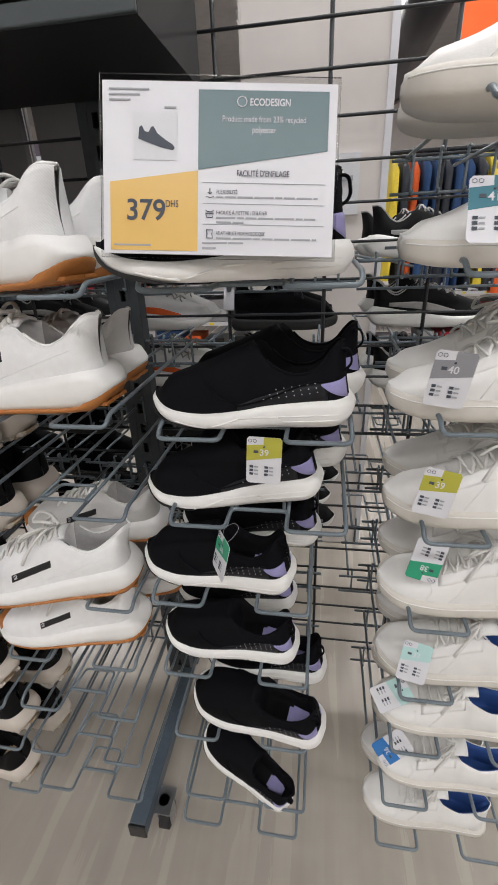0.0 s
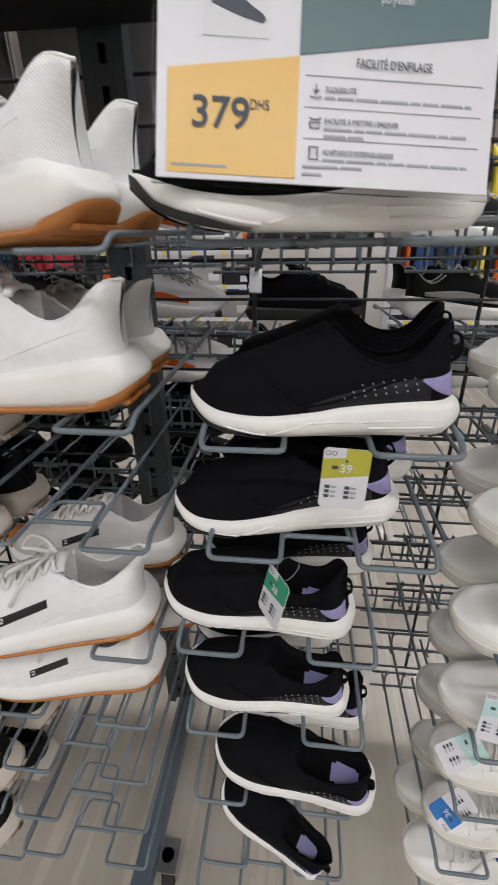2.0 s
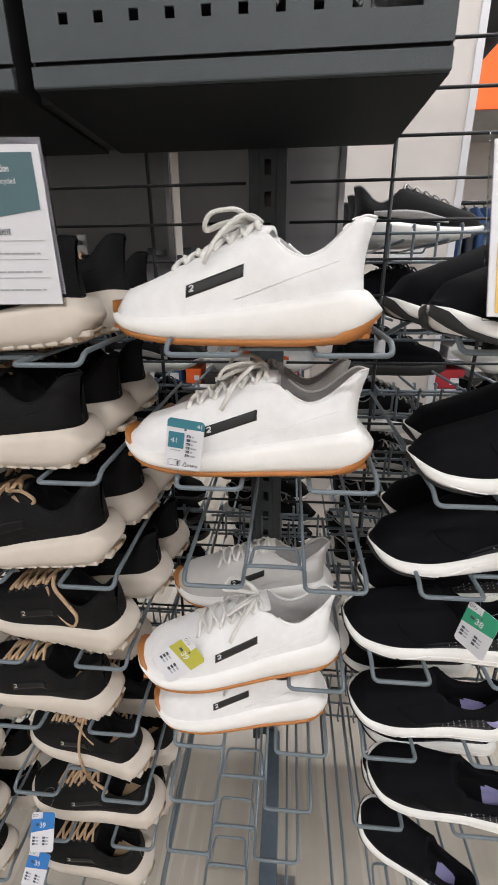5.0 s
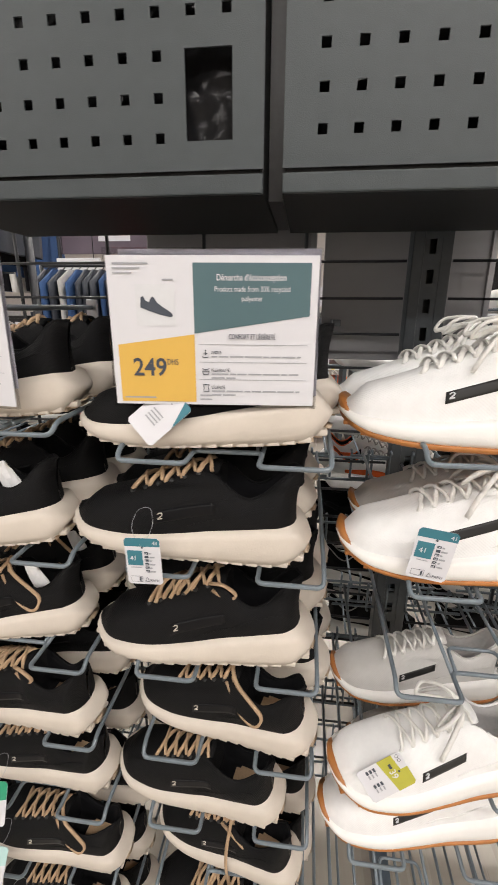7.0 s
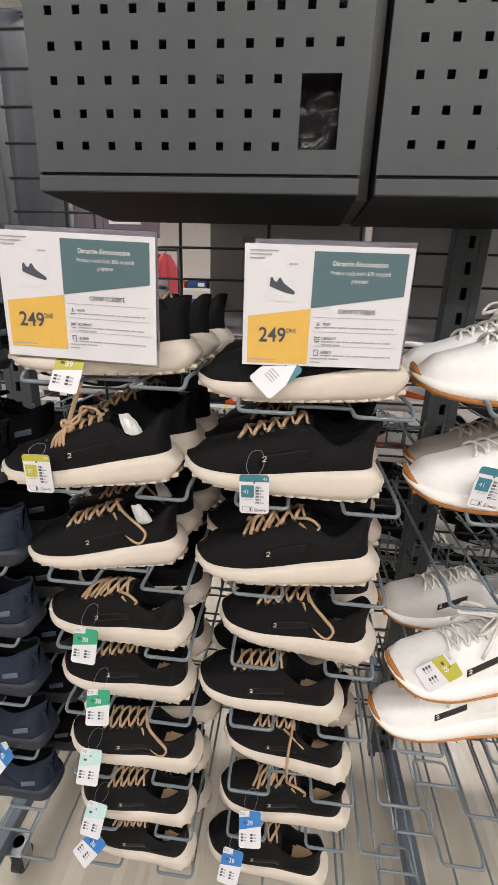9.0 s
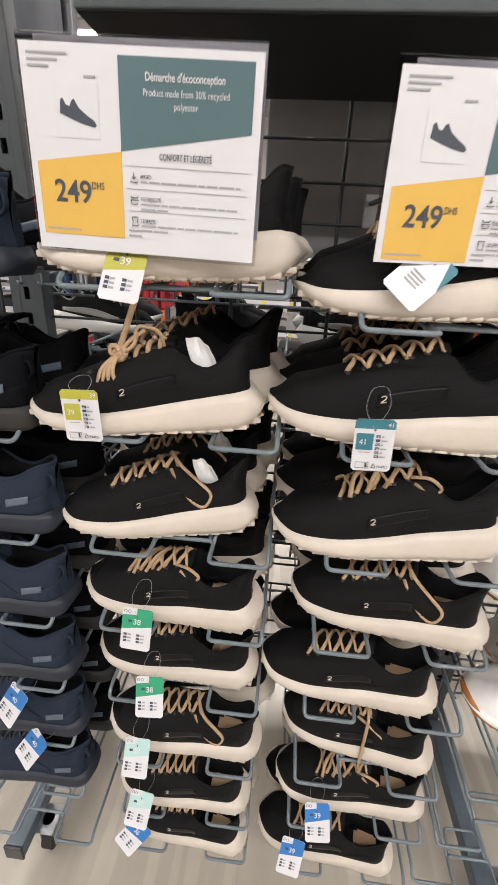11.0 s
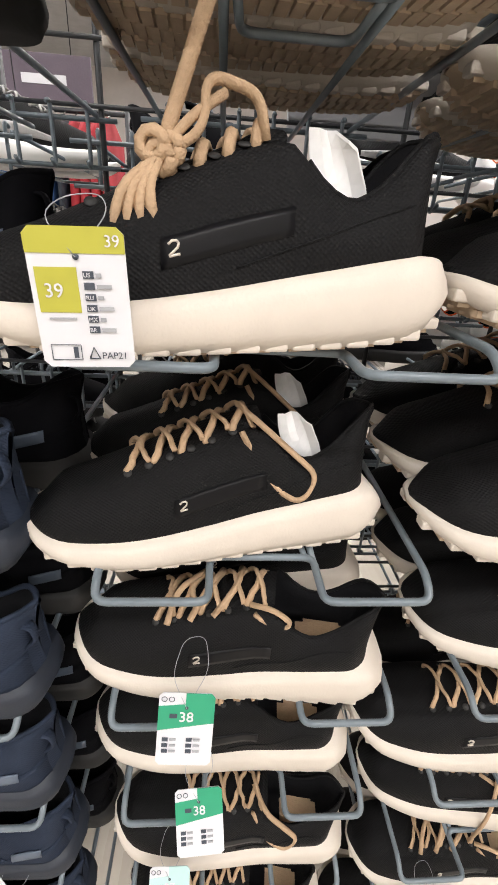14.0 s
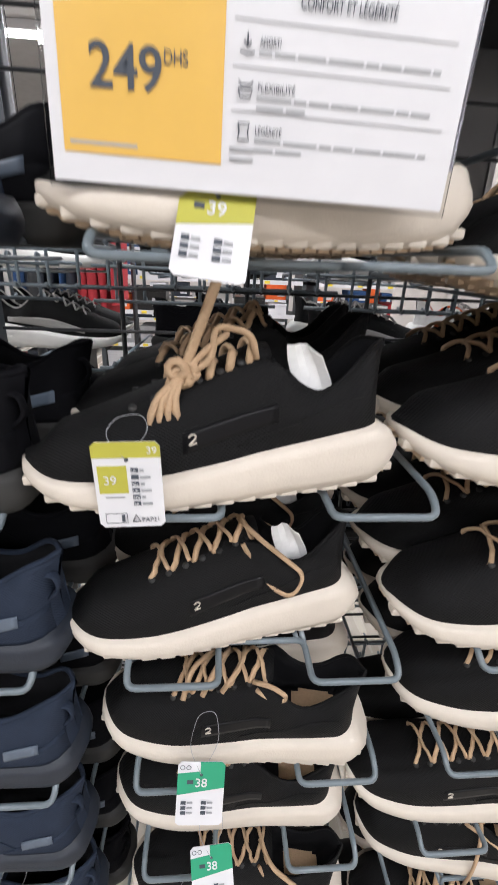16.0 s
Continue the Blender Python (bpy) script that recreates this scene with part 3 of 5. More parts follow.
        tube(bm, rounded([k, k + Vector((0.022, -0.002, 0.012)), e + Vector((-0.03, -0.002, 0.024)), e + Vector((-0.004, -0.002, 0.018)), e], 0.02, 6), r * 1.2, 6, 0.7)
        tube(bm, rounded([k, k + Vector((0.014, -0.001, 0.016)), k + Vector((0.032, 0.004, 0.028))], 0.02, 6), r * 1.2, 6, 0.7)
        part("knotted_lace", bm, material, root, "tan laces tied together in a knot")


def tongue(last, root, material, u0, u1, rise):
    bm = bmesh.new()
    net = []
    for i in range(11):
        t = i / 10
        u = u0 + (u1 - u0) * t
        row = []
        for k in range(9):
            q = -1 + k / 4
            p = last.upper(min(u, last.u0 - 0.02), 0.5 + q * 0.12, 0.0008)
            p.x = last.x(u)
            p.z += rise * smoothstep(0.55, 1.0, t) - 0.003 * q * q
            row.append(p)
        net.append(row)
    last.slab(bm, net, 0.004)
    part("tongue", bm, material, root)


def lugs(last, bm, count, depth, w):
    """Plain lugs along the rim of the tread."""
    for i in range(count):
        u = 0.06 + 0.9 * i / (count - 1)
        z = last.bottom(u)
        for q in (-1, 1):
            y = q * (half_width(u) - 0.0110)
            box(bm, last.x(u) - w, y - 0.010, z - depth, last.x(u) + w, y + 0.0095, z + 0.003, 0.0012)
        box(bm, last.x(u) - w * 0.8, -half_width(u) * 0.55, z - depth * 0.8, last.x(u) + w * 0.8, half_width(u) * 0.55, z + 0.003)
    return bm


def ribbed_tread(last, bm, rim):
    """Deep cross ribs in three lanes, and a scalloped foam rim round them."""
    n = 29
    for i in range(n):
        u = 0.045 + 0.92 * i / (n - 1)
        z, W = last.bottom(u), half_width(u)
        for y0, y1, w, dz in ((-0.80, -0.34, 0.0036, 0.0), (-0.29, 0.29, 0.0030, 0.0004), (0.34, 0.80, 0.0036, 0.0)):
            x = last.x(u) + (0.003 if y0 == -0.29 else 0.0)
            box(bm, x - w, W * y0, z - 0.0030 + dz, x + w, W * y1, z + 0.001)
    n = 17
    for i in range(n):
        u = 0.04 + 0.93 * i / (n - 1)
        z, x = last.bottom(u), last.x(u)
        for q in (-1, 1):
            y = q * (half_width(u) - 0.0058)
            box(rim, x - 0.0071, y - 0.0070, z - 0.0010, x + 0.0071, y + 0.0056, z + 0.0060, 0.0018)


RUN = dict(L=0.283, bottom=[(0, 0.027), (0.06, 0.017), (0.15, 0.009), (0.3, 0.004), (0.55, 0.003), (0.75, 0.004), (0.88, 0.007), (0.95, 0.011), (1.0, 0.018)],
           top=[(0, 0.035), (0.1, 0.029), (0.3, 0.029), (0.5, 0.035), (0.7, 0.0445), (0.88, 0.053), (0.96, 0.054), (1.0, 0.047)],
           ridge=[(0, 0.042), (0.06, 0.052), (0.2, 0.065), (0.35, 0.081), (0.5, 0.097), (0.62, 0.109), (0.7, 0.112), (1.0, 0.11)],
           collar=[(0, 0.1), (0.6, 0.109), (0.67, 0.100), (0.74, 0.083), (0.80, 0.077), (0.86, 0.085), (0.91, 0.100), (0.95, 0.110), (1.0, 0.111)], opening=0.645, flare=0.002, reach=0.955)


def stripe(last, root, material, mark, rows):
    part("side_stripe", last.band(bmesh.new(), rows, 0.0006), material, root, "glossy black side stripe")
    u0, l0, h0 = rows[0]
    u1, l1, h1 = rows[-1]
    d = u1 - u0

    def spot(a, c):
        lo, hi = l0 + (l1 - l0) * a, h0 + (h1 - h0) * a
        return last.near(u0 + d * a, lo + (hi - lo) * c, 0.0012)
    bm = bmesh.new()
    pts = [(0.055, 0.76), (0.085, 0.84), (0.115, 0.82), (0.133, 0.72), (0.125, 0.60), (0.095, 0.50), (0.062, 0.40)]
    tube(bm, [spot(a, c) for a, c in pts], 0.0007, 5)
    tube(bm, [spot(0.062, 0.38), spot(0.14, 0.37)], 0.0007, 5)
    part("side_mark", bm, mark, root, "small pale printed mark")


def runner(name, dark, seed, tail, stuffed=False, pale=False):
    last = Last(**RUN) if dark else Last(**dict(RUN, collar=[(0, 0.1), (0.6, 0.108), (0.67, 0.100), (0.74, 0.085), (0.80, 0.080), (0.86, 0.087), (0.92, 0.103), (0.96, 0.112), (1.0, 0.112)], flare=0.005))
    root = thing(name, "", "shoe")
    if dark:
        up, lin, mid, out, lac = M_BLACKKNIT, M_BLACKLIN, M_CREAM, M_TANSOLE, M_TANLACE
    else:
        up, lin, mid, out, lac = (M_GREYKNIT if pale else M_WHITEKNIT), M_GREYLIN, M_WHITEFOAM, M_GUM, M_WHITELACE
    upper_parts(last, root, up, lin, M_TANLACE if dark else None)
    part("midsole", last.sole(bmesh.new(), lambda u: last.bottom(u) + (0.0004 if dark else 0.003), last.top, 0.003, bulge=0.0035), mid, root)
    bm = last.sole(bmesh.new(), lambda u: last.bottom(u) + (-0.0004 if dark else -0.001), lambda u: last.bottom(u) + (0.003 if dark else 0.0055 + 0.020 * smoothstep(0.86, 1.0, u) + 0.015 * (1 - smoothstep(0.0, 0.11, u))), -0.0080 if dark else 0.0036, bulge=0.001, steps=2)
    part("outsole", bm, out, root)
    if dark:
        tread, rim = bmesh.new(), bmesh.new()
        ribbed_tread(last, tread, rim)
        tagged(part("tread", tread, out, root, "brown ribbed rubber tread", False), kind="stuff")
        tagged(part("rim_tread", rim, mid, root, "", False), kind="stuff")
    else:
        tagged(part("tread", lugs(last, bmesh.new(), 14, 0.0016, 0.007), out, root, "", False), kind="stuff")
    tongue(last, root, up, 0.28, 0.635, 0.004)
    lace_rows(last, root, lac, 0.30, 0.58, 5 if dark else 6, 0.0029, 0.12, tail, seed)
    if dark:
        stripe(last, root, M_STRIPE, M_SILVER, [(0.42, 0.044, 0.058), (0.54, 0.053, 0.067), (0.67, 0.062, 0.075)])
    else:
        stripe(last, root, M_STRIPEMATT, M_WHITE, [(0.38, 0.047, 0.058), (0.48, 0.056, 0.067), (0.59, 0.066, 0.077)])
    bm = bmesh.new()
    tube(bm, [last.upper(u, 0.33, 0.0004) for u in US if u > 0.67], 0.0016, 6)
    tube(bm, [last.upper(u, 0.67, 0.0004) for u in US if u > 0.67], 0.0016, 6)
    part("collar_piping", bm, up, root)
    for far in (False, True):
        seam = [last.near(0.56 + 0.36 * i / 10, last.top(0.56 + 0.36 * i / 10) + 0.008 + 0.016 * i / 10, 0.0003, far) for i in range(11)]
        part("side_seam", tube(bmesh.new(), seam, 0.0006, 5), up, root)
    if dark:
        for i in range(6):
            for v in (0.365, 0.635):
                p = last.upper(0.30 + 0.28 * i / 5, v, 0.0006)
                q = last.upper(0.30 + 0.28 * i / 5, v, 0.0016)
                part("eyelet", tube(bmesh.new(), [p, q], 0.0032, 8), M_RUBBER, root)
    if stuffed:
        rnd = random.Random(4)
        bm = bmesh.new()
        c = Vector((last.x(0.748), -0.008, 0.088))
        net = []
        for i in range(7):
            q = -1 + i / 3
            net.append([c + Vector((0.0140 * (k / 2 - 1) * (1 - 0.25 * max(0, q) ** 2) - 0.009 * q + rnd.uniform(-0.0004, 0.0004), 0.002 * math.sin(k * 2.1 + 0.4 * i) - 0.006 * abs(k - 2) / 2 + rnd.uniform(-0.0004, 0.0004), 0.024 * q - (0.005 if i == 6 and k == 4 else 0))) for k in range(5)])
        last.slab(bm, net, 0.0015)
        part("paper_stuffing", bm, M_PAPER, root, "crumpled white paper", False)
    return root


def slip_on(name):
    last = Last(L=0.262, bottom=[(0, 0.028), (0.06, 0.015), (0.15, 0.006), (0.3, 0.001), (0.6, 0.001), (0.88, 0.002), (0.97, 0.006), (1.0, 0.012)],
                top=[(0, 0.037), (0.06, 0.030), (0.15, 0.023), (0.3, 0.020), (0.5, 0.024), (0.58, 0.028), (0.8, 0.034), (1.0, 0.036)],
                ridge=[(0, 0.044), (0.06, 0.054), (0.2, 0.067), (0.35, 0.081), (0.48, 0.095), (0.58, 0.105), (1.0, 0.105)],
                collar=[(0, 0.1), (0.54, 0.103), (0.59, 0.087), (0.65, 0.071), (0.72, 0.063), (0.80, 0.063), (0.87, 0.072), (0.93, 0.088), (0.97, 0.097), (1.0, 0.097)], opening=0.56, flare=-0.007, reach=0.985)
    root = thing(name, "", "shoe")
    upper_parts(last, root, M_BLACKNEO, M_BLACKLIN, M_LAV)
    part("midsole", last.sole(bmesh.new(), lambda u: last.bottom(u), last.top, 0.004, 0.03, 0.0025), M_WHITEFOAM, root)
    bm = bmesh.new()
    for side in (-1, 1):
        net = []
        for i in range(15):
            u = 0.002 + 0.31 * i / 14
            lo, hi = last.bottom(u), last.top(u)
            band = 0.30 + 0.75 * (1 - smoothstep(0.0, 0.07, u)) - 0.28 * smoothstep(0.16, 0.31, u)
            row = [(last.x(u) - 0.0016, side * max(0.0, half_width(u) - 0.012), lo - 0.0012)]
            row += [(last.x(u) - 0.0016, side * (half_width(u) + 0.0042 + 0.0026 * math.sin(math.pi * band * k / 3)) * min(1, u / 0.01), lo - 0.0012 + (hi - lo) * band * k / 3) for k in range(4)]
            net.append(row)
        sheet(bm, net)
    part("toe_rubber", bm, M_RUBBER, root, "dark rubber toe strip")
    for u0, u1, a, b in ((0.16, 0.32, 0.35, 0.15), (0.34, 0.48, 0.2, 0.65), (0.48, 0.66, 0.65, 0.5), (0.66, 0.97, 0.5, 0.5), (0.68, 0.97, 0.28, 0.28)):
        for s in (-1, 1):
            pts = []
            for i in range(9):
                u = u0 + (u1 - u0) * i / 8
                k = a + (b - a) * i / 8
                lo, hi = last.bottom(u), last.top(u)
                pts.append((last.x(u), s * (half_width(u) + 0.0035 + 0.0025 * math.sin(math.pi * k)), lo + (hi - lo) * k))
            part("sole_ridge", tube(bmesh.new(), pts, 0.0013, 5), M_WHITEFOAM, root)
    for far in (False, True):
        part("heel_patch", last.band(bmesh.new(), [(0.870, 0.0535, 0.0555), (0.93, 0.044, 0.058), (0.99, 0.036, 0.060)], 0.0012, far), M_LAV, root, "lavender heel patch")
        part("side_panel", last.band(bmesh.new(), [(0.47, 0.024, 0.030), (0.60, 0.029, 0.042), (0.75, 0.033, 0.053), (0.90, 0.036, 0.057)], 0.0008, far, 16), M_BLACKPANEL, root, "smooth black side panel")
        rim = [last.near(0.46 + 0.42 * i / 12, 0.030 + 0.028 * smoothstep(0, 1, i / 12), 0.0007, far) for i in range(13)]
        part("side_seam", tube(bmesh.new(), rim, 0.0014, 6), M_BLACKNEO, root)
        front = [last.near(0.47 - 0.16 * math.sin(math.pi * 0.5 * i / 12), 0.030 + (last.ridge(0.3) - 0.008 - 0.030) * i / 12, 0.0006, far) for i in range(11)]
        part("band_seam", tube(bmesh.new(), front, 0.0016, 6), M_BLACKNEO, root)
        tube_bm = bmesh.new()
        v = 0.67 if far else 0.33
        tube(tube_bm, [last.upper(u, v, 0.0004) for u in US if u > 0.60], 0.0022, 6)
        part("collar_edge", tube_bm, M_BLACKNEO, root)
    bm = bmesh.new()
    for r in range(3):
        for k in range(8 - r):
            p = last.near(0.60 + 0.036 * k + 0.03 * r, 0.038 + 0.006 * r + 0.0012 * k, 0.0014)
            bmesh.ops.create_icosphere(bm, subdivisions=1, radius=0.0010, matrix=Matrix.Translation(p))
    tagged(part("perforation", bm, M_BOARD, root), kind="stuff")
    bm = bmesh.new()
    h = last.upper(0.99, 0.2, 0)
    tube(bm, rounded([h + Vector((-0.004, 0, -0.012)), h + Vector((0.010, 0, -0.002)), h + Vector((0.006, 0, 0.018)), h + Vector((-0.010, 0, 0.016)), h + Vector((-0.010, 0, -0.004))], 0.008, 4), 0.0042, 6, 0.35)
    part("pull_tab", bm, M_BLACKNEO, root)
    return root


def court_shoe(name, blue):
    last = Last(L=0.278, bottom=[(0, 0.008), (0.12, 0.002), (0.3, 0.0), (1.0, 0.0)],
                top=[(0, 0.030), (0.1, 0.027), (0.5, 0.026), (1.0, 0.029)],
                ridge=[(0, 0.037), (0.06, 0.043), (0.2, 0.053), (0.33, 0.069), (0.46, 0.088), (0.58, 0.101), (1.0, 0.1)],
                collar=[(0, 0.1), (0.58, 0.102), (0.66, 0.086), (0.75, 0.071), (0.84, 0.072), (0.93, 0.086), (1.0, 0.090)], opening=0.60, flare=0.003, reach=0.985)
    root = thing(name, "", "shoe")
    upper_parts(last, root, M_LEATHER, M_BLUELIN if blue else M_GREYLIN)
    part("sole", last.sole(bmesh.new(), last.bottom, last.top, 0.0045, 0.03, 0.001), M_OFFSOLE, root)
    bm = bmesh.new()
    for s in (-1, 1):
        tube(bm, [(last.x(u), s * (half_width(u) + 0.0052), last.top(u) - 0.005) for u in US[2:-2]], 0.0008, 5)
    part("sole_seam", bm, M_WHITEFOAM, root)
    tongue(last, root, M_LEATHER, 0.29, 0.65, 0.014)
    for v0, v1 in ((0.22, 0.36), (0.64, 0.78)):
        part("eyestay", last.patch(bmesh.new(), 0.30, 0.58, v0, v1, 0.0010, 12, 5), M_LEATHER, root)
    lace_rows(last, root, M_WHITELACE, 0.33, 0.55, 5, 0.0027, 0.15, "bow", 7)
    for far in (False, True):
        part("heel_counter", last.band(bmesh.new(), [(0.86, 0.028, 0.040), (0.92, 0.028, 0.066), (0.99, 0.028, 0.080)], 0.0010, far), M_LEATHER, root)
        part("toe_seam", tube(bmesh.new(), [last.near(0.24 + 0.03 * math.sin(i * 0.3), 0.028 + 0.026 * i / 8, 0.0004, far) for i in range(9)], 0.0006, 5), M_LEATHER, root)
        part("quarter_seam", tube(bmesh.new(), [last.near(0.36 + 0.10 * i / 8, 0.028 + 0.042 * i / 8, 0.0004, far) for i in range(9)], 0.0006, 5), M_LEATHER, root)
    return root


def deck_shoe(name, m_up, m_sole):
    last = Last(L=0.275, bottom=[(0, 0.008), (0.12, 0.002), (0.3, 0.0), (1.0, 0.002)],
                top=[(0, 0.030), (0.1, 0.026), (0.5, 0.026), (1.0, 0.032)],
                ridge=[(0, 0.040), (0.08, 0.054), (0.2, 0.066), (0.35, 0.082), (0.48, 0.100), (0.56, 0.106), (1.0, 0.1)],
                collar=[(0, 0.1), (0.58, 0.100), (0.66, 0.088), (0.75, 0.075), (0.84, 0.077), (0.93, 0.092), (1.0, 0.096)], opening=0.60, flare=0.003, reach=0.985)
    root = thing(name, "", "shoe")
    upper_parts(last, root, m_up, M_BLACKLIN)
    part("sole", last.sole(bmesh.new(), last.bottom, last.top, 0.0045, 0.03, 0.001), m_sole, root)
    tongue(last, root, m_up, 0.29, 0.65, 0.014)
    lace_rows(last, root, M_NAVYSOLE, 0.33, 0.55, 4, 0.0024, 0.15, "none", 7)
    for far in (False, True):
        part("heel_counter", last.band(bmesh.new(), [(0.72, 0.030, 0.034), (0.84, 0.029, 0.050), (0.99, 0.029, 0.058)], 0.0012, far), m_up, root)
    h = last.upper(0.99, 0.2, 0)
    loop = [h + Vector((-0.004, 0, -0.014)), h + Vector((0.008, 0, -0.004)), h + Vector((0.005, 0, 0.012)), h + Vector((-0.009, 0, 0.010)), h + Vector((-0.010, 0, -0.004))]
    part("heel_loop", tube(bmesh.new(), rounded(loop, 0.008, 4), 0.0050, 6, 0.35), m_up, root)
    for far in (False, True):
        part("collar_edge", tube(bmesh.new(), [last.upper(u, 0.67 if far else 0.33, 0.0006) for u in US if u > 0.63], 0.0026, 6), m_up, root)
        part("quarter_seam", tube(bmesh.new(), [last.near(0.62 + 0.20 * i / 8, 0.032 + 0.040 * (1 - i / 8), 0.0006, far) for i in range(9)], 0.0009, 5), m_up, root)
    part("side_tab", last.band(bmesh.new(), [(0.80, 0.042, 0.052), (0.92, 0.050, 0.060)], 0.0024, False, 5), M_SLATE, root, "slate rubber tab")
    part("sole_groove", tube(bmesh.new(), [(last.x(u), -(half_width(u) + 0.0048), last.top(u) * 0.55) for u in US[2:-2]], 0.0008, 5), m_sole, root)
    return root


def sport_shoe(name, m_up, m_sole, m_accent):
    """Plainer runners on the rack's other side."""
    last = Last(**RUN)
    root = thing(name, "", "shoe")
    upper_parts(last, root, m_up, M_BLACKLIN)
    part("midsole", last.sole(bmesh.new(), last.bottom, last.top, 0.003), m_sole, root)
    for far in (False, True):
        part("side_flash", last.band(bmesh.new(), [(0.3, 0.036, 0.044), (0.55, 0.045, 0.062), (0.85, 0.055, 0.063)], 0.001, far), m_accent, root)
        v = 0.67 if far else 0.33
        part("collar_edge", tube(bmesh.new(), [last.upper(u, v, 0.0006) for u in US if u > 0.67], 0.0022, 6), m_accent, root)
    lace_rows(last, root, M_GREYLIN, 0.3, 0.58, 5, 0.0022, 0.125, "none", 3)
    return root


# ---- wire shoe holders and what stands on them ----
SPAN = 0.235
FRONT_BAR = 0.462


def holder():
    """One wire holder: four long arms, two low front bars, a set-back middle bar with a small loop behind it; its front bar lies at z = 0, y = 0."""
    t = thing("shoe_holder", "blue-grey painted wire shoe holder", "shoe holder", "wire shoe holders")
    back, lift, bar, deep, r = GRID_Y - FRONT_BAR - 0.012, 0.020, 0.077, 0.046, 0.003
    front = [(0, back, lift), (0, 0.016, 0.012), (0, 0, 0), (bar, 0, 0), (bar, deep, 0), (SPAN - bar, deep, 0), (SPAN - bar, 0, 0), (SPAN, 0, 0), (SPAN, 0.016, 0.012), (SPAN, back, lift)]
    part("frame_wire", tube(bmesh.new(), rounded(front, 0.009, 4), r, 8), M_WIRE, t)
    for x in (bar, SPAN - bar):
        part("arm", tube(bmesh.new(), [(x, deep - 0.004, -0.001), (x, back, 0.004)], 0.0028), M_WIRE, t)
    loop = [(bar + 0.006, deep + 0.003, -0.001), (bar + 0.009, deep + 0.048, -0.003), (SPAN - bar - 0.009, deep + 0.048, -0.003), (SPAN - bar - 0.006, deep + 0.003, -0.001)]
    part("inner_loop", tube(bmesh.new(), rounded(loop, 0.01, 4), 0.0026), M_WIRE, t)
    for z in (lift, -0.03):
        part("back_bar", tube(bmesh.new(), [(-0.024, back + 0.002, z - 0.004), (SPAN + 0.024, back + 0.002, z - 0.004)], 0.003), M_WIRE, t)
    for i in range(6):
        x = 0.01 + i * (SPAN - 0.02) / 5
        part("comb_wire", tube(bmesh.new(), rounded([(x, back - 0.016, lift + 0.008), (x, back - 0.004, lift + 0.012), (x, back - 0.004, -0.038), (x, back - 0.018, -0.03)], 0.008), 0.0026), M_WIRE, t)
    return t


HOLDER = holder()
HOLDER.matrix_basis = pose(-0.262 - SPAN, FRONT_BAR, 1.283)


def hold(x_right, z):
    return copy_thing(HOLDER, pose(x_right - SPAN, FRONT_BAR, z))


SHOES = {
    "slip": slip_on("slip_on_shoe"),
    "white": runner("running_shoe", False, 2, "bow"),
    "pale": runner("running_shoe", False, 3, "none", pale=True),
    "black": runner("running_shoe", True, 4, "none"),
    "cross": runner("running_shoe", True, 10, "cross"),
    "hang": runner("running_shoe", True, 9, "hang"),
    "loop": runner("running_shoe", True, 5, "loop"),
    "knot": runner("running_shoe", True, 6, "knot", True),
    "stuffed": runner("running_shoe", True, 8, "loop", True),
    "court": court_shoe("court_shoe", False),
    "court_blue": court_shoe("court_shoe", True),
    "navy": deck_shoe("deck_shoe", M_NAVY, M_NAVYSOLE),
    "dark": deck_shoe("deck_shoe", M_BLACKNEO, M_RUBBER),
    "sport_black": sport_shoe("sport_shoe", M_BLACKKNIT, M_WHITEFOAM, M_GREYLIN),
    "sport_orange": sport_shoe("sport_shoe", M_WHITEKNIT, M_WHITEFOAM, M_ORANGE),
}
LABELS = {
    "slip": ("black slip-on shoe with white sole and lavender heel patch", "black slip-on shoes"),
    "white": ("white knit running shoe with gum outsole and black stripe", "white running shoes"),
    "pale": ("pale grey knit running shoe with white sole", "white running shoes"),
    "black": ("black knit running shoe with cream sole and tan laces", "black running shoes"),
    "loop": ("black running shoe with cream sole and loose tan lace", "black running shoes"),
    "cross": ("black running shoe with cream sole and crossed tan laces", "black running shoes"),
    "hang": ("black running shoe with cream sole and a hanging lace end", "black running shoes"),
    "knot": ("black running shoe with knotted tan laces and paper stuffing", "black running shoes"),
    "stuffed": ("black running shoe with cream sole, stuffed with white paper", "black running shoes"),
    "court": ("white leather low court shoe with off-white sole", "white court shoes"),
    "court_blue": ("white leather low court shoe with blue lining", "white court shoes"),
    "navy": ("navy canvas low shoe with dark rubber sole", "navy shoes"),
    "dark": ("plain black low shoe with black sole", "black low shoes"),
    "sport_black": ("black sport shoe with white sole on the rack's other side", "sport shoes on the other side"),
    "sport_orange": ("white sport shoe with orange side flash", "sport shoes on the other side"),
}
USED = set()


def shoe(kind, x, y, z, tilt=0.0, yaw=0.0, roll=0.0, scale=1.0):
    """Stands one shoe; the first of each kind is the model itself."""
    m = pose(x, y, z, roll, -tilt, yaw) @ Matrix.Scale(scale, 4)
    src = SHOES[kind]
    if kind not in USED:
        USED.add(kind)
        src.matrix_basis = m
        label, group = LABELS[kind]
        return tagged(src, label, "shoe", group)
    return copy_thing(src, m)


# right end of each column of holders, and the holders' heights
COLUMNS = {"W": 0.370, "S": 0.039, "R": -0.262, "B": -0.592, "A": -0.901, "N": -1.213}
FRONT, BEHIND = 0.515, 0.63


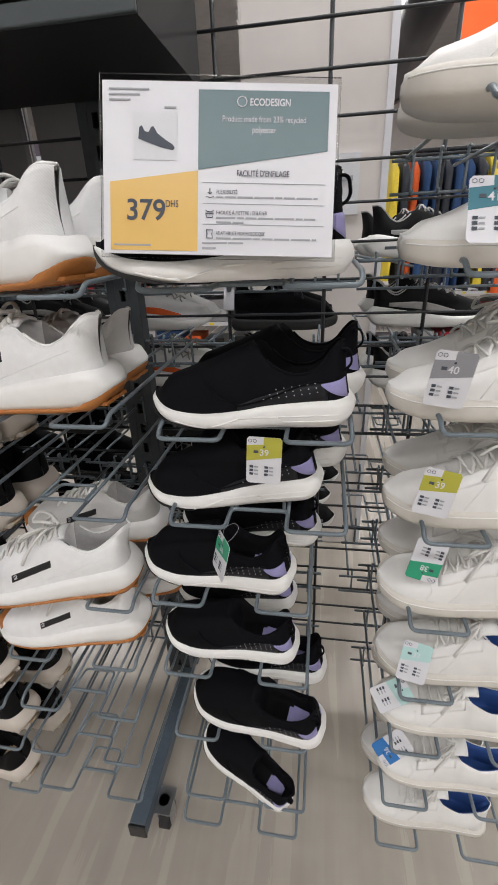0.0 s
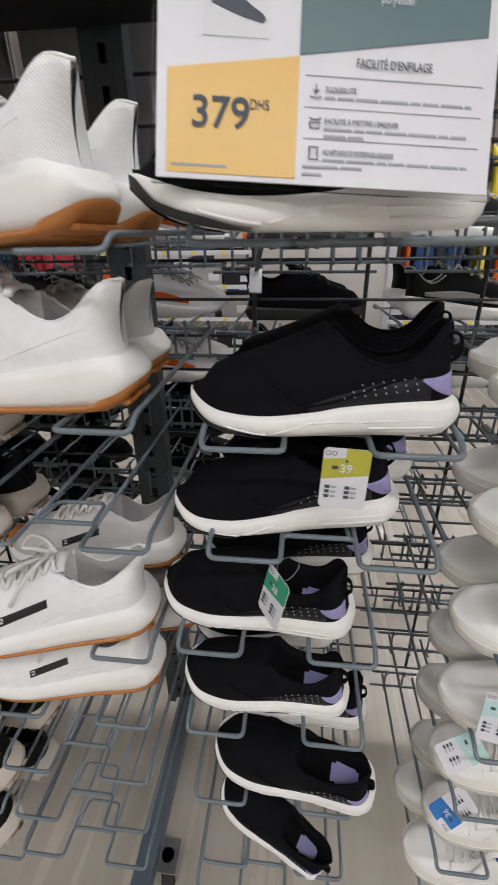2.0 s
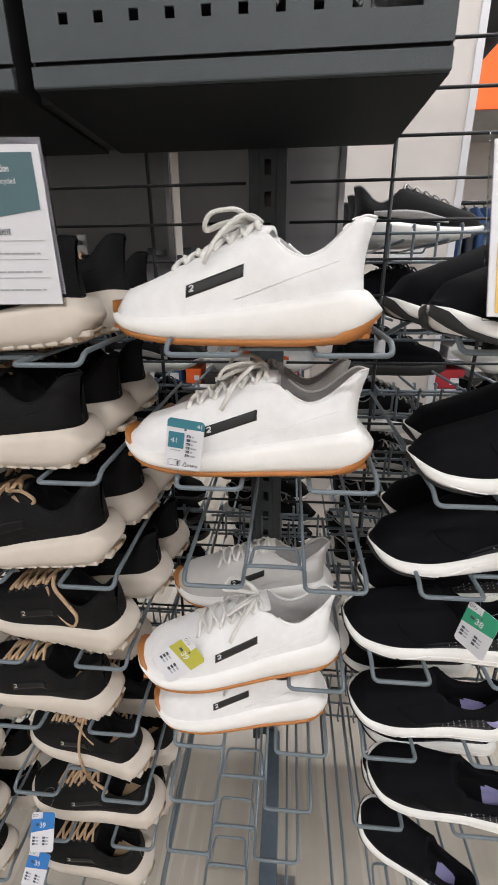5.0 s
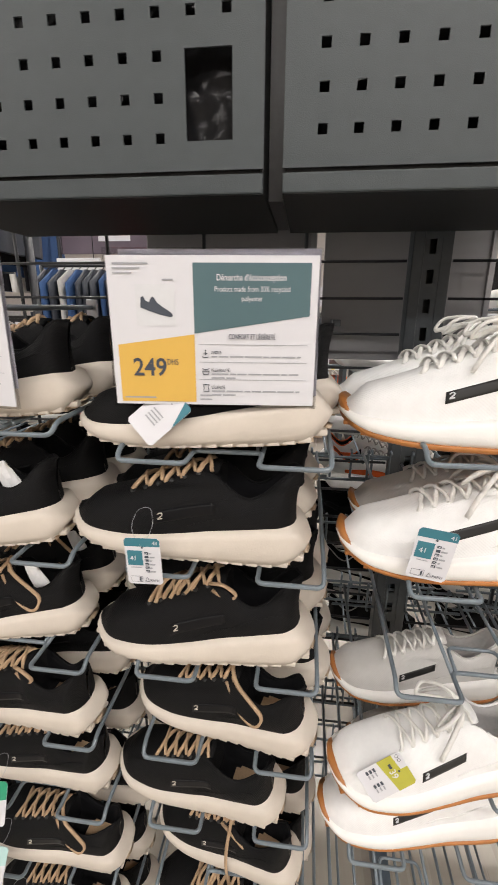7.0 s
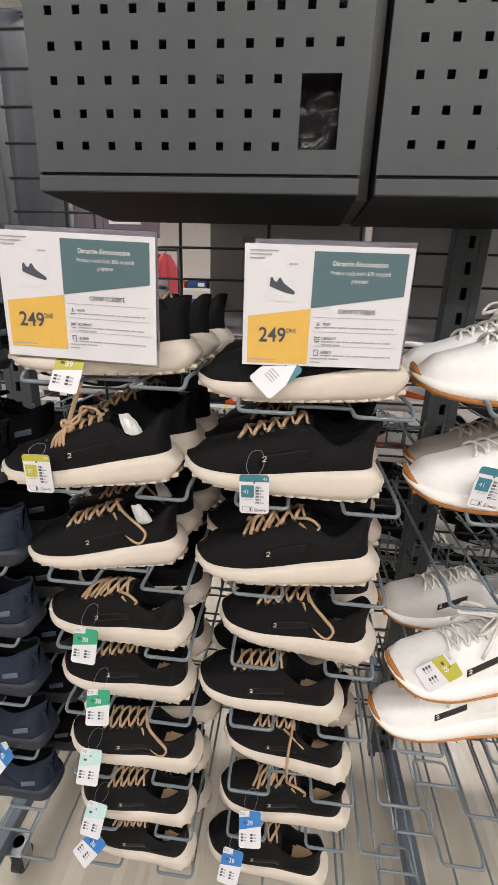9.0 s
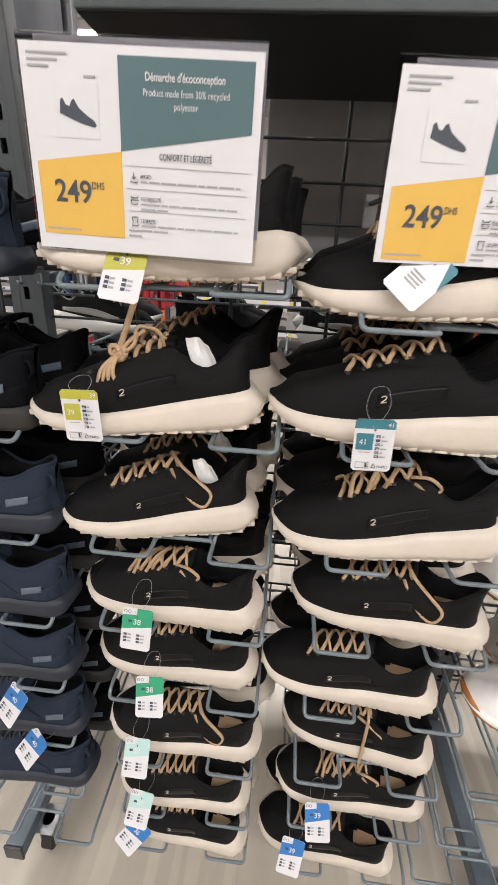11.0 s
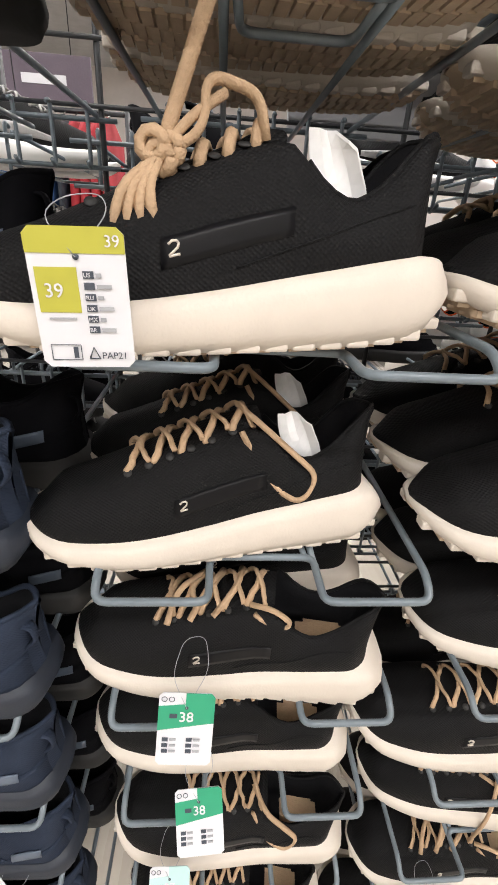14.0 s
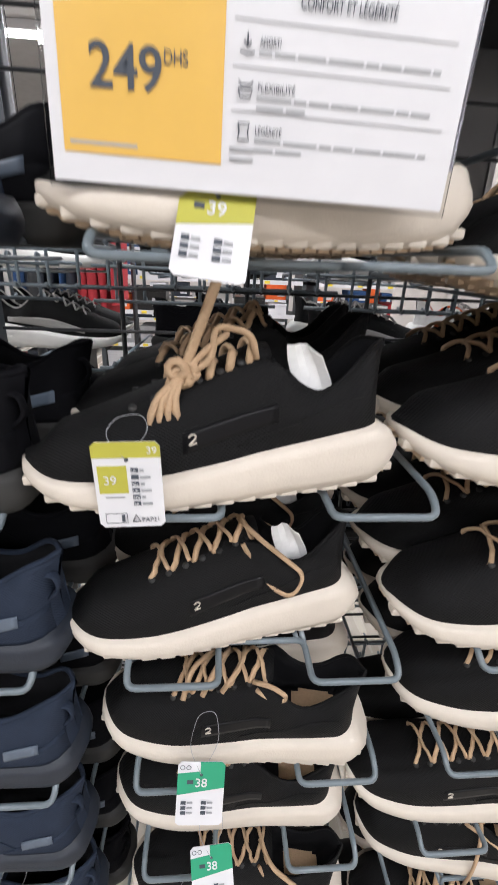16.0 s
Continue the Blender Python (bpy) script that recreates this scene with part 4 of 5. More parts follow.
def pair(kind, x, z, tilt=0.0, yaw=0.0, mate=None, shift=0.015, scale=1.0, y=FRONT, roll=0.0):
    shoe(kind, x, y, z, tilt, yaw, roll, scale)
    shoe(mate or kind, x + shift, y + 0.102, z + 0.003, tilt * 0.6, yaw * 0.5, 0, scale)


# height, holder, x, y, tilt, yaw, size, roll
S_ROWS = [(1.294, 1.287, -0.105, 0.497, -1, 15.8, 1.028, 0), (1.121, 1.114, -0.088, 0.526, 0.6, -1.7, 0.958, 0), (0.993, 0.986, -0.120, 0.545, 5, 0, 0.951, 0), (0.847, 0.840, -0.153, 0.536, 0, -9, 0.919, 6), (0.691, 0.684, -0.141, 0.534, -1, -5, 0.869, 7), (0.531, 0.517, -0.096, 0.514, -2, -11, 0.909, 14), (0.340, 0.326, -0.129, 0.524, -24, -22, 0.78, 12)]
for i, (z, bar, x, y, tilt, yaw, size, roll) in enumerate(S_ROWS):
    hold(COLUMNS["S"] - (0.0 if i < 3 else 0.045), bar)
    pair("slip", x, z + 0.0006 * roll, tilt, yaw, None, (-0.012, 0.02, 0.036, 0.036, -0.01, 0.0, 0.03)[i], size, y, roll)
hold(COLUMNS["S"] - 0.06, 0.225)

HOLDER_R = [1.127, 0.986, 0.814, 0.678, 0.54, 0.395, 0.265]
for i, z in enumerate(HOLDER_R):
    hold(COLUMNS["R"] - 0.017 * max(0, i - 1), z)
shoe("white", -0.428, 0.535, 1.286, 0, -12, 0, 1.11)
shoe("white", -0.428, 0.64, 1.283, 0, -6, 0, 1.02)
pair("white", -0.421, 1.131, 0, -2.3, "pale", 0.008, 0.99, 0.530)
shoe("pale", -0.423, 0.648, 0.821, -2, 5, 0, 1.0)
shoe("white", -0.431, 0.500, 0.819, -2.6, 13, 0, 0.935)
shoe("pale", -0.385, 0.63, 0.70, 4, 6, 0, 1.0)
shoe("white", -0.434, 0.532, 0.682, 2.6, 4, 0, 0.90)

# height, holder, x, y, tilt, yaw, kind, size
B_ROWS = [(1.278, 1.271, -0.745, 0.534, 1.6, -0.5, "black", 1.066), (1.135, 1.128, -0.767, 0.528, -3, -3, "black", 1.016), (0.980, 0.973, -0.750, 0.525, 1.8, -2.3, "cross", 1.066), (0.836, 0.829, -0.725, 0.539, 0.7, -15.5, "loop", 0.994), (0.697, 0.690, -0.764, 0.529, 0.5, -11.5, "black", 0.913), (0.530, 0.523, -0.723, 0.550, 2.2, -18, "hang", 0.935), (0.397, 0.390, -0.719, 0.534, 1.6, -8, "cross", 0.903), (0.239, 0.232, -0.748, 0.522, 0, -10.6, "black", 0.889)]
A_ROWS = [(1.303, 1.296, -1.036, 0.529, 0.4, 5.3, "black", 0.934), (1.132, 1.129, -1.063, 0.513, 1.1, 6.8, "knot", 0.987), (0.968, 0.965, -1.062, 0.538, 0.5, 6.2, "stuffed", 0.974), (0.830, 0.827, -1.044, 0.525, -2.3, -7.7, "cross", 0.911), (0.679, 0.676, -1.045, 0.546, -3, -5.7, "black", 0.906), (0.515, 0.512, -1.032, 0.529, -4.8, -3.6, "loop", 0.985), (0.360, 0.357, -1.031, 0.52, 0.3, -6, "black", 0.85), (0.239, 0.236, -1.025, 0.515, 3, -11, "black", 0.84)]
for column, rows in (("B", B_ROWS), ("A", A_ROWS)):
    for i, (z, bar, x, y, tilt, yaw, kind, size) in enumerate(rows):
        hold(COLUMNS[column], bar)
        pair(kind, x, z, tilt, yaw, "stuffed" if kind == "stuffed" else "black", 0.010, size, y, 0 if z > 0.9 else 5)
        if 0 < i < 4:
            shoe("black", x + 0.016, y + 0.205, z + 0.004, 0, yaw * 0.4, 0, size)
    # a third shoe behind the topmost pair
    shoe("black", rows[0][2] + 0.016, rows[0][3] + 0.212, rows[0][0] + 0.002, 0, 2, 0, 0.96)
N_ROWS = [(1.295, -1.33), (1.12, -1.33), (0.97, -1.325), (0.82, -1.33), (0.68, -1.335), (0.54, -1.335), (0.39, -1.34)]
for i, (z, x) in enumerate(N_ROWS):
    hold(COLUMNS["N"], z - 0.004)
    pair("navy" if i != 1 else "dark", x, z + 0.003, 0, -4, "dark")
hold(COLUMNS["N"], 0.22)
W_ROWS = [(1.432, 0.207, -2, 1.0), (1.297, 0.221, 0, 1.0), (1.133, 0.218, 0, 0.98), (0.985, 0.224, 0, 0.96), (0.836, 0.227, 0, 0.95), (0.692, 0.234, 0, 0.94), (0.558, 0.233, -1, 0.92), (0.402, 0.243, -1, 0.90), (0.262, 0.229, -2, 0.90)]
for i, (z, x, tilt, size) in enumerate(W_ROWS):
    hold(COLUMNS["W"], z - 0.004)
    pair("court" if i < 5 else "court_blue", x, z, tilt, -3, "court", 0.012, size, 0.535, 0 if i < 4 else 5)


# ---- price signs ----
def sign(x, y, z, price, head, lines, topic, points, kind, hem=0.0):
    """A5 card in a clear sleeve on a prong from the grid; x, z: its lower left corner; hem: a blank strip below the print."""
    w, h = 0.210, 0.148
    t = thing("price_sign", "white, teal and yellow price card reading %s DHS" % price, "price sign", "price signs")
    t.location = (x, y, z)
    part("card", plate(bmesh.new(), [(0, -hem), (w, -hem), (w, h), (0, h)], 0, 0.0012), M_WHITE, t, "white card", False)
    part("teal_panel", plate(bmesh.new(), [(0.41 * w, 0.50 * h), (0.965 * w, 0.62 * h), (0.965 * w, 0.955 * h), (0.41 * w, 0.955 * h)], -0.0006), M_TEAL, t, "teal printed panel", False)
    part("yellow_panel", plate(bmesh.new(), [(0.03 * w, 0.02 * h), (0.41 * w, 0.02 * h), (0.41 * w, 0.495 * h), (0.03 * w, 0.42 * h)], -0.0006), M_YELLOW, t, "yellow price panel", False)
    part("photo", plate(bmesh.new(), [(0.13 * w, 0.55 * h), (0.32 * w, 0.55 * h), (0.32 * w, 0.82 * h), (0.13 * w, 0.82 * h)], -0.0005, 0.0002), M_PHOTO, t, "pale product photo", False)
    part("photo_shoe", plate(bmesh.new(), [(px * w, pz * h) for px, pz in ((0.153, 0.67), (0.20, 0.645), (0.25, 0.622), (0.30, 0.607), (0.309, 0.62), (0.30, 0.64), (0.27, 0.665), (0.236, 0.70), (0.217, 0.742), (0.207, 0.735), (0.196, 0.706), (0.18, 0.714), (0.168, 0.745), (0.157, 0.735))], -0.0010, 0.0003), M_INK, t, "dark shoe in the photo", False)

    def put(text, px, pz, size, m, align="LEFT", width=0.0, bold=0.0):
        letters(text, size, m, t, pose(px * w, -0.0012, pz * h, 90, 0, 0), "lettering", align, bold, width * w)
    pz = 0.20 if kind == "eco" else 0.209
    put(price, 0.098, pz, 0.0255, M_INK, "LEFT", 0.165, 0.00035)
    put("DHS", 0.269, pz + 0.077, 0.0085, M_INK, "LEFT", 0.055)
    if kind == "eco":
        put(head, 0.715, 0.868, 0.0085, M_WHITE, "CENTER", 0.17, 0.0001)
        ring = [(0.595 * w + 0.0042 * math.cos(a), -0.0014, 0.888 * h + 0.0042 * math.sin(a)) for a in [i * math.pi / 8 for i in range(17)]]
        part("round_icon", tube(bmesh.new(), ring, 0.0005, 4), M_WHITE, t)
    else:
        put(head, 0.685, 0.845, 0.0085, M_WHITE, "CENTER", 0.325, 0.0001)
    for i, line in enumerate(lines):
        put(line, 0.69, 0.775 - i * 0.06, 0.0072, M_WHITE, "CENTER", (0.355, 0.10)[i])
    put(topic, 0.69, 0.465, 0.0072, M_INK, "CENTER", 0.225, 0.00005)
    for i, p in enumerate(points):
        zz = 0.362 - i * 0.122
        put(p, 0.49, zz, 0.0046, M_INK, "LEFT", 0.0082 * len(p))
        for k in range(2 if i else 1):
            ww, at, word = (0.44, 0.12)[k], 0.0, 0
            while at < ww - 0.01:
                ln = min(ww - at, 0.03 + 0.018 * ((i * 7 + word * 5 + k * 3) % 4))
                z0, x0 = zz - 0.0235 - 0.027 * k, 0.49 + at
                part("word_bar", plate(bmesh.new(), [(x0 * w, z0 * h), ((x0 + ln) * w, z0 * h), ((x0 + ln) * w, (z0 + 0.0105) * h), (x0 * w, (z0 + 0.0105) * h)], -0.0006), M_GREYINK, t, "", False)
                at, word = at + ln + 0.007, word + 1
        part("rule", plate(bmesh.new(), [(0.43 * w, (zz + 0.063) * h), (0.96 * w, (zz + 0.063) * h), (0.96 * w, (zz + 0.0655) * h), (0.43 * w, (zz + 0.0655) * h)], -0.0006), M_GREYINK, t, "", False)
        c = Vector((0.462 * w, -0.0012, (zz + 0.005) * h))
        r = 0.0036
        if i == 0:
            path = [[(-r, -r), (0, -r * 1.2), (r, -r)], [(0, r), (0, -0.4 * r)], [(-0.5 * r, 0.1 * r), (0, -0.4 * r), (0.5 * r, 0.1 * r)]]
        elif i == 1:
            path = [[(-r, r * 0.8), (-r * 0.6, 0.4 * r), (r * 0.6, 0.4 * r), (r, r * 0.8)], [(-r, -0.1 * r), (r, -0.1 * r), (0.7 * r, -r), (-0.7 * r, -r), (-r, -0.1 * r)]]
        else:
            path = [[(-0.8 * r, r), (0.8 * r, r), (0.6 * r, 0), (0.8 * r, -r), (-0.8 * r, -r), (-0.6 * r, 0), (-0.8 * r, r)]]
        bm = bmesh.new()
        for q in path:
            tube(bm, [c + Vector((a, 0, b)) for a, b in q], 0.0004, 4)
        part("icon", bm, M_INK, t)
    for px, pz, pw in ((0.03, 0.945, 0.17), (0.03, 0.915, 0.13), (0.03, 0.885, 0.09), (0.265, 0.845, 0.05), (0.43, 0.065, 0.06), (0.43, 0.035, 0.06), (0.045, 0.045, 0.16)):
        part("text_line", plate(bmesh.new(), [(px * w, pz * h), ((px + pw) * w, pz * h), ((px + pw) * w, (pz + 0.010) * h), (px * w, (pz + 0.010) * h)], -0.0009), M_GREYINK, t, "", False)
    if kind == "plain":
        part("backing_sheet", plate(bmesh.new(), [(0.012, 0.010), (w + 0.0035, 0.010), (w + 0.0015, h + 0.0065), (0.012, h + 0.0055)], 0.0034, 0.0006), M_LILAC, t, "pale lilac backing sheet", False)
    sl = boxed(-0.003, 0.0016, -0.003 - hem, w + 0.003, 0.003, h + 0.007)
    part("sleeve", sl, M_CLEAR, t, "clear acrylic sleeve", False)
    px = 0.09
    part("prong", tube(bmesh.new(), [(px, 0.003, 0.092), (px, 0.03, 0.090), (px, GRID_Y - y - 0.012, 0.085)], 0.0045, 8), M_WIRE, t, "grey steel prong")
    part("prong_plate", boxed(px - 0.011, GRID_Y - y - 0.014, 0.045, px + 0.011, GRID_Y - y - 0.008, 0.10, 0.001), M_STEEL, t, "flat zinc hook plate", False)
    return t


PET = ("Product made from 30% recycled", "polyester")
s = sign(-0.824, 0.472, 1.333, "249", "Démarche d'écoconception", PET, "CONFORT ET LÉGÈRETÉ", ("AMORTI", "FLEXIBILITÉ", "LÉGÈRETÉ"), "plain")
s.rotation_euler = (radians(0.6), radians(0), radians(5))
s = sign(-1.149, 0.468, 1.342, "249", "Démarche d'écoconception", PET, "CONFORT ET LÉGÈRETÉ", ("AMORTI", "FLEXIBILITÉ", "LÉGÈRETÉ"), "plain", 0.010)
s.rotation_euler = (radians(1), radians(1.6), radians(-0.5))
s = sign(-0.200, 0.411, 1.326, "379", "ECODESIGN", ("Product made from 23% recycled", "polyester"), "FACILITÉ D'ENFILAGE", ("FLEXIBILITÉ", "FACILITÉ À METTRE / ENLEVER", "ADAPTABILITÉ MORPHOLOGIQUE"), "eco")
s.rotation_euler = (radians(-19), radians(3.4), radians(8.3))


# ---- size tags ----
def strip_at(t, x0, x1, z0, z1, m, name="text_line", y=-0.0009):
    part(name, plate(bmesh.new(), [(x0, z0), (x1, z0), (x1, z1), (x0, z1)], y), m, t, "", False)


def size_tag(x, y, z, m, size, style, lean=0.0, turn=0.0, string=0.03, word=""):
    """A card tag; x, y, z is its middle."""
    t = thing("size_tag", "white card size tag with %s print%s" % (word, " reading %s" % size if size else ""), "size tag", "size tags")
    back = -28.0 if z > 1.3 else -min(34.0, max(0.0, (1.15 - z) * 62))
    t.matrix_basis = pose(x, y, z, 0, 0, turn) @ pose(0, 0, 0, back) @ pose(0, 0, 0, 0, -lean)
    w, h = 0.042, 0.060
    a, b, c = w / 2, h / 2, 0.003
    part("card", plate(bmesh.new(), [(-a + c, -b), (a - c, -b), (a, -b + c), (a, b - c), (a - c, b), (-a + c, b), (-a, b - c), (-a, -b + c)], 0, 0.0007), M_WHITE, t, "white card", False)
    if style == "band":
        part("print_band", plate(bmesh.new(), [(-a, b - 0.0105), (a, b - 0.0105), (a, b - c), (a - c, b), (-a + c, b), (-a, b - c)], -0.0004), m, t, "", False)
        part("print_square", plate(bmesh.new(), [(-a + 0.0025, -0.005), (-0.0005, -0.005), (-0.0005, 0.014), (-a + 0.0025, 0.014)], -0.0004), m, t, "", False)
        letters(size, 0.0068, M_WHITE, t, pose(0.0125, -0.0009, b - 0.0078, 90, 0, 0), "lettering", "LEFT")
        letters(size, 0.0085, M_WHITE, t, pose(-0.0112, -0.0009, 0.0015, 90, 0, 0), "lettering", "CENTER")
        for i, word2 in enumerate(("US", "", "RU", "UK", "MX", "BR")):
            zz = 0.0095 - i * 0.0047
            strip_at(t, 0.0020, 0.0066, zz, zz + 0.003, M_INK, y=-0.0006)
            if word2:
                letters(word2, 0.0026, M_WHITE, t, pose(0.0024, -0.0012, zz + 0.0006, 90, 0, 0))
            strip_at(t, 0.0076, 0.0100 + 0.004 * (i % 2), zz + 0.0005, zz + 0.0022, M_GREYINK)
        strip_at(t, -0.015, -0.003, -0.008, -0.0072, M_GREYINK)
        for p, q in (((-0.0165, -0.0265), (-0.003, -0.0265)), ((-0.003, -0.0265), (-0.003, -0.0195)), ((-0.003, -0.0195), (-0.0165, -0.0195)), ((-0.0165, -0.0195), (-0.0165, -0.0265))):
            part("pictogram_line", tube(bmesh.new(), [(p[0], -0.0006, p[1]), (q[0], -0.0006, q[1])], 0.0002, 4), M_INK, t)
        strip_at(t, -0.0065, -0.0045, -0.0255, -0.0205, M_INK, "pictogram")
        tri = [(0.0005, -0.0258), (0.0028, -0.0205), (0.0052, -0.0258), (0.0005, -0.0258)]
        part("pictogram", tube(bmesh.new(), [(p, -0.0007, q) for p, q in tri], 0.0004, 4), M_INK, t)
        letters("PAP21", 0.0044, M_INK, t, pose(0.0062, -0.0009, -0.0258, 90, 0, 0), "lettering", "LEFT")
    elif style == "plain":
        part("print_corner", plate(bmesh.new(), [(a - 0.012, b), (a - c, b), (a, b - c), (a, b - 0.03)], -0.0004), m, t, "", False)
        for i in range(4):
            strip_at(t, -0.010, 0.006, -0.012 + i * 0.004, -0.0105 + i * 0.004, M_GREYINK)
    else:
        part("print_field", plate(bmesh.new(), [(-a, -0.001), (a, 0.006), (a, b - c), (a - c, b), (-0.001, b), (-0.001, b - 0.009), (-a, b - 0.011)], -0.0004), m, t, "", False)
        if size:
            letters(size, 0.0112, M_WHITE, t, pose(-0.0055, -0.0009, 0.0072, 90, 0, 0), "lettering", "LEFT", 0.0001)
        strip_at(t, -0.0125, -0.0068, 0.0098, 0.0132, M_INK)
        for i in range(3):
            for xx in (-0.017, 0.001):
                strip_at(t, xx, xx + 0.0045, -0.0095 - i * 0.0048, -0.0065 - i * 0.0048, M_INK)
                strip_at(t, xx + 0.0055, xx + 0.0105, -0.009 - i * 0.0048, -0.0072 - i * 0.0048, M_GREYINK)
        for xx in (-0.017, -0.0115):
            ring = [(xx + 0.002 * math.cos(q), -0.0006, b - 0.005 + 0.002 * math.sin(q)) for q in [i * math.pi / 5 for i in range(11)]]
            part("pictogram", tube(bmesh.new(), ring, 0.0003, 4), M_INK, t)
    part("eyelet", tube(bmesh.new(), [(0, -0.0008, b - 0.0118), (0, 0.0012, b - 0.0118)], 0.0013, 10), M_INK, t)
    if string:
        loop = [(0, -0.0008, b - 0.012), (-0.013, 0.002, b + string * 0.35), (-0.006, 0.014, b + string), (0.010, 0.014, b + string * 1.1), (0.015, 0.004, b + string * 0.5), (0, -0.0004, b - 0.012)]
        part("string", tube(bmesh.new(), rounded(loop, 0.01, 4), 0.00028, 4), M_GREYINK, t, "thin looped string")
    return t


OL, GR, MI, BL, PE, SL = (M_OLIVE, "olive"), (M_GREEN, "green"), (M_MINT, "mint"), (M_BLUE, "blue"), (M_PETROL, "petrol"), (M_SLATETAG, "grey")
for x, y, z, m, size, style, lean, turn, string in (
        (-1.066, 0.464, 1.312, OL, "39", "field", -7, 0, 0.004), (-1.118, 0.447, 1.162, OL, "39", "band", 2, 0, 0.012),
        (-1.074, 0.444, 0.853, GR, "38", "field", -3, 0, 0.035), (-1.062, 0.444, 0.717, GR, "38", "field", 4, 0, 0.03),
        (-1.093, 0.446, 0.559, MI, "37", "field", 0, 0, 0.03), (-1.097, 0.446, 0.408, MI, "37", "field", -8, 0, 0.03), (-1.114, 0.446, 0.316, BL, "36", "field", -40, 0, 0.0),
        (-0.799, 0.450, 1.153, PE, "41", "band", 2, 0, 0.03), (-0.778, 0.472, 1.322, PE, "", "plain", -45, 0, 0.0),
        (-0.781, 0.446, 0.445, BL, "39", "field", 4, 0, 0.03), (-0.817, 0.446, 0.323, BL, "39", "field", -10, 0, 0.02),
        (-0.482, 0.458, 1.183, PE, "41", "band", -9, 0, 0.0), (-0.504, 0.437, 0.884, OL, "39", "field", -55, 0, 0.0),
        (-0.063, 0.455, 1.092, OL, "39", "field", -3, 0, 0.0), (-0.126, 0.455, 0.944, GR, "38", "field", -4, -58, 0.02),
        (0.144, 0.452, 1.347, PE, "41", "field", -3, 0, 0.0), (0.134, 0.462, 1.191, SL, "40", "field", -8, 0, 0.0), (0.140, 0.465, 1.052, OL, "39", "field", -12, 0, 0.0),
        (0.151, 0.495, 0.927, GR, "38", "field", 165, 0, 0.0), (0.150, 0.472, 0.757, MI, "37", "field", -12, 0, 0.0), (0.129, 0.486, 0.662, MI, "37", "field", -62, 0, 0.0), (0.143, 0.486, 0.526, BL, "36", "field", 125, 0, 0.0),
        (-1.297, 0.452, 0.645, BL, "40", "field", -18, -20, 0.02), (-1.282, 0.452, 0.536, BL, "40", "field", -24, -20, 0.02)):
    size_tag(x, y, z, m[0], size, style, lean, turn, string, m[1])


# ---- the rack's other side, and the shop beyond ----
def other_side():
    rnd = random.Random(11)
    kinds = ("sport_black", "dark", "sport_black", "dark", "dark", "sport_black")
    for c in range(6):
        x = -1.56 + c * 0.33
        for i, z in enumerate((1.275, 1.12, 0.965, 0.815, 0.66, 0.50)):
            copy_thing(HOLDER, pose(x + SPAN, 2 * GRID_Y - FRONT_BAR, z - 0.004, 0, 0, 180))
            if (i == 5 and rnd.random() < 0.25) or (c == 5 and i > 2):
                continue
            kind = "sport_orange" if (c in (3,) and i < 3) else kinds[(c + i // 2) % 6]
            xs = x + 0.15 + rnd.uniform(-0.02, 0.02)
            shoe(kind, xs, 2 * GRID_Y - FRONT, z, rnd.uniform(-2, 2), 180 + rnd.uniform(-6, 6))
            shoe(kind, xs + 0.01, 2 * GRID_Y - BEHIND - 0.02, z, rnd.uniform(-2, 2), 180 + rnd.uniform(-8, 8))

    # one black pair a level higher, beside the grey boards
    copy_thing(HOLDER, pose(-0.235 + SPAN, 2 * GRID_Y - FRONT_BAR, 1.415, 0, 0, 180))
    for y in (1.07, 1.18, 1.29):
        shoe("sport_black", -0.105, y, 1.42, 0, 176)


other_side()


def back_board(x0, x1):
    t = thing("back_board", "plain grey board on the rack's other side", "board", "grey boards")
    part("panel", boxed(x0, 1.0, 1.328, x1, 1.012, 2.3, 0.002), M_BOARD, t, "", False)
    part("edge_strip", boxed(x1 - 0.012, 0.995, 1.328, x1 - 0.002, 0.9996, 2.3), M_STEEL, t, "shiny metal edge strip", False)
    for z in (1.40, 1.66, 1.95):
        part("bracket", boxed(x0 + 0.02, GRID_Y + 0.006, z, x0 + 0.035, 1.0, z + 0.012), M_POST, t, "", False)
        part("bracket", boxed(x1 - 0.035, GRID_Y + 0.006, z, x1 - 0.02, 1.0, z + 0.012), M_POST, t, "", False)


back_board(-0.968, -0.610)
back_board(-0.594, -0.262)


def display_column():
    t = thing("display_column", "pale pinkish-white square pillar", "pillar")
    part("shaft", boxed(-0.28, 1.72, 0, 0.205, 2.2, CEILING, 0.01), M_WALL, t, "", False)
    part("corner_strip", boxed(0.18, 1.714, 0, 0.203, 1.7195, 2.6), M_WHITE, t, "", False)
    part("notice", boxed(-0.02, 1.712, 1.40, 0.11, 1.7195, 1.58), M_PHOTO, t, "grey notice board", False)
    part("notice_text", boxed(0.03, 1.708, 1.50, 0.09, 1.7115, 1.515), M_GREYINK, t, "", False)


display_column()


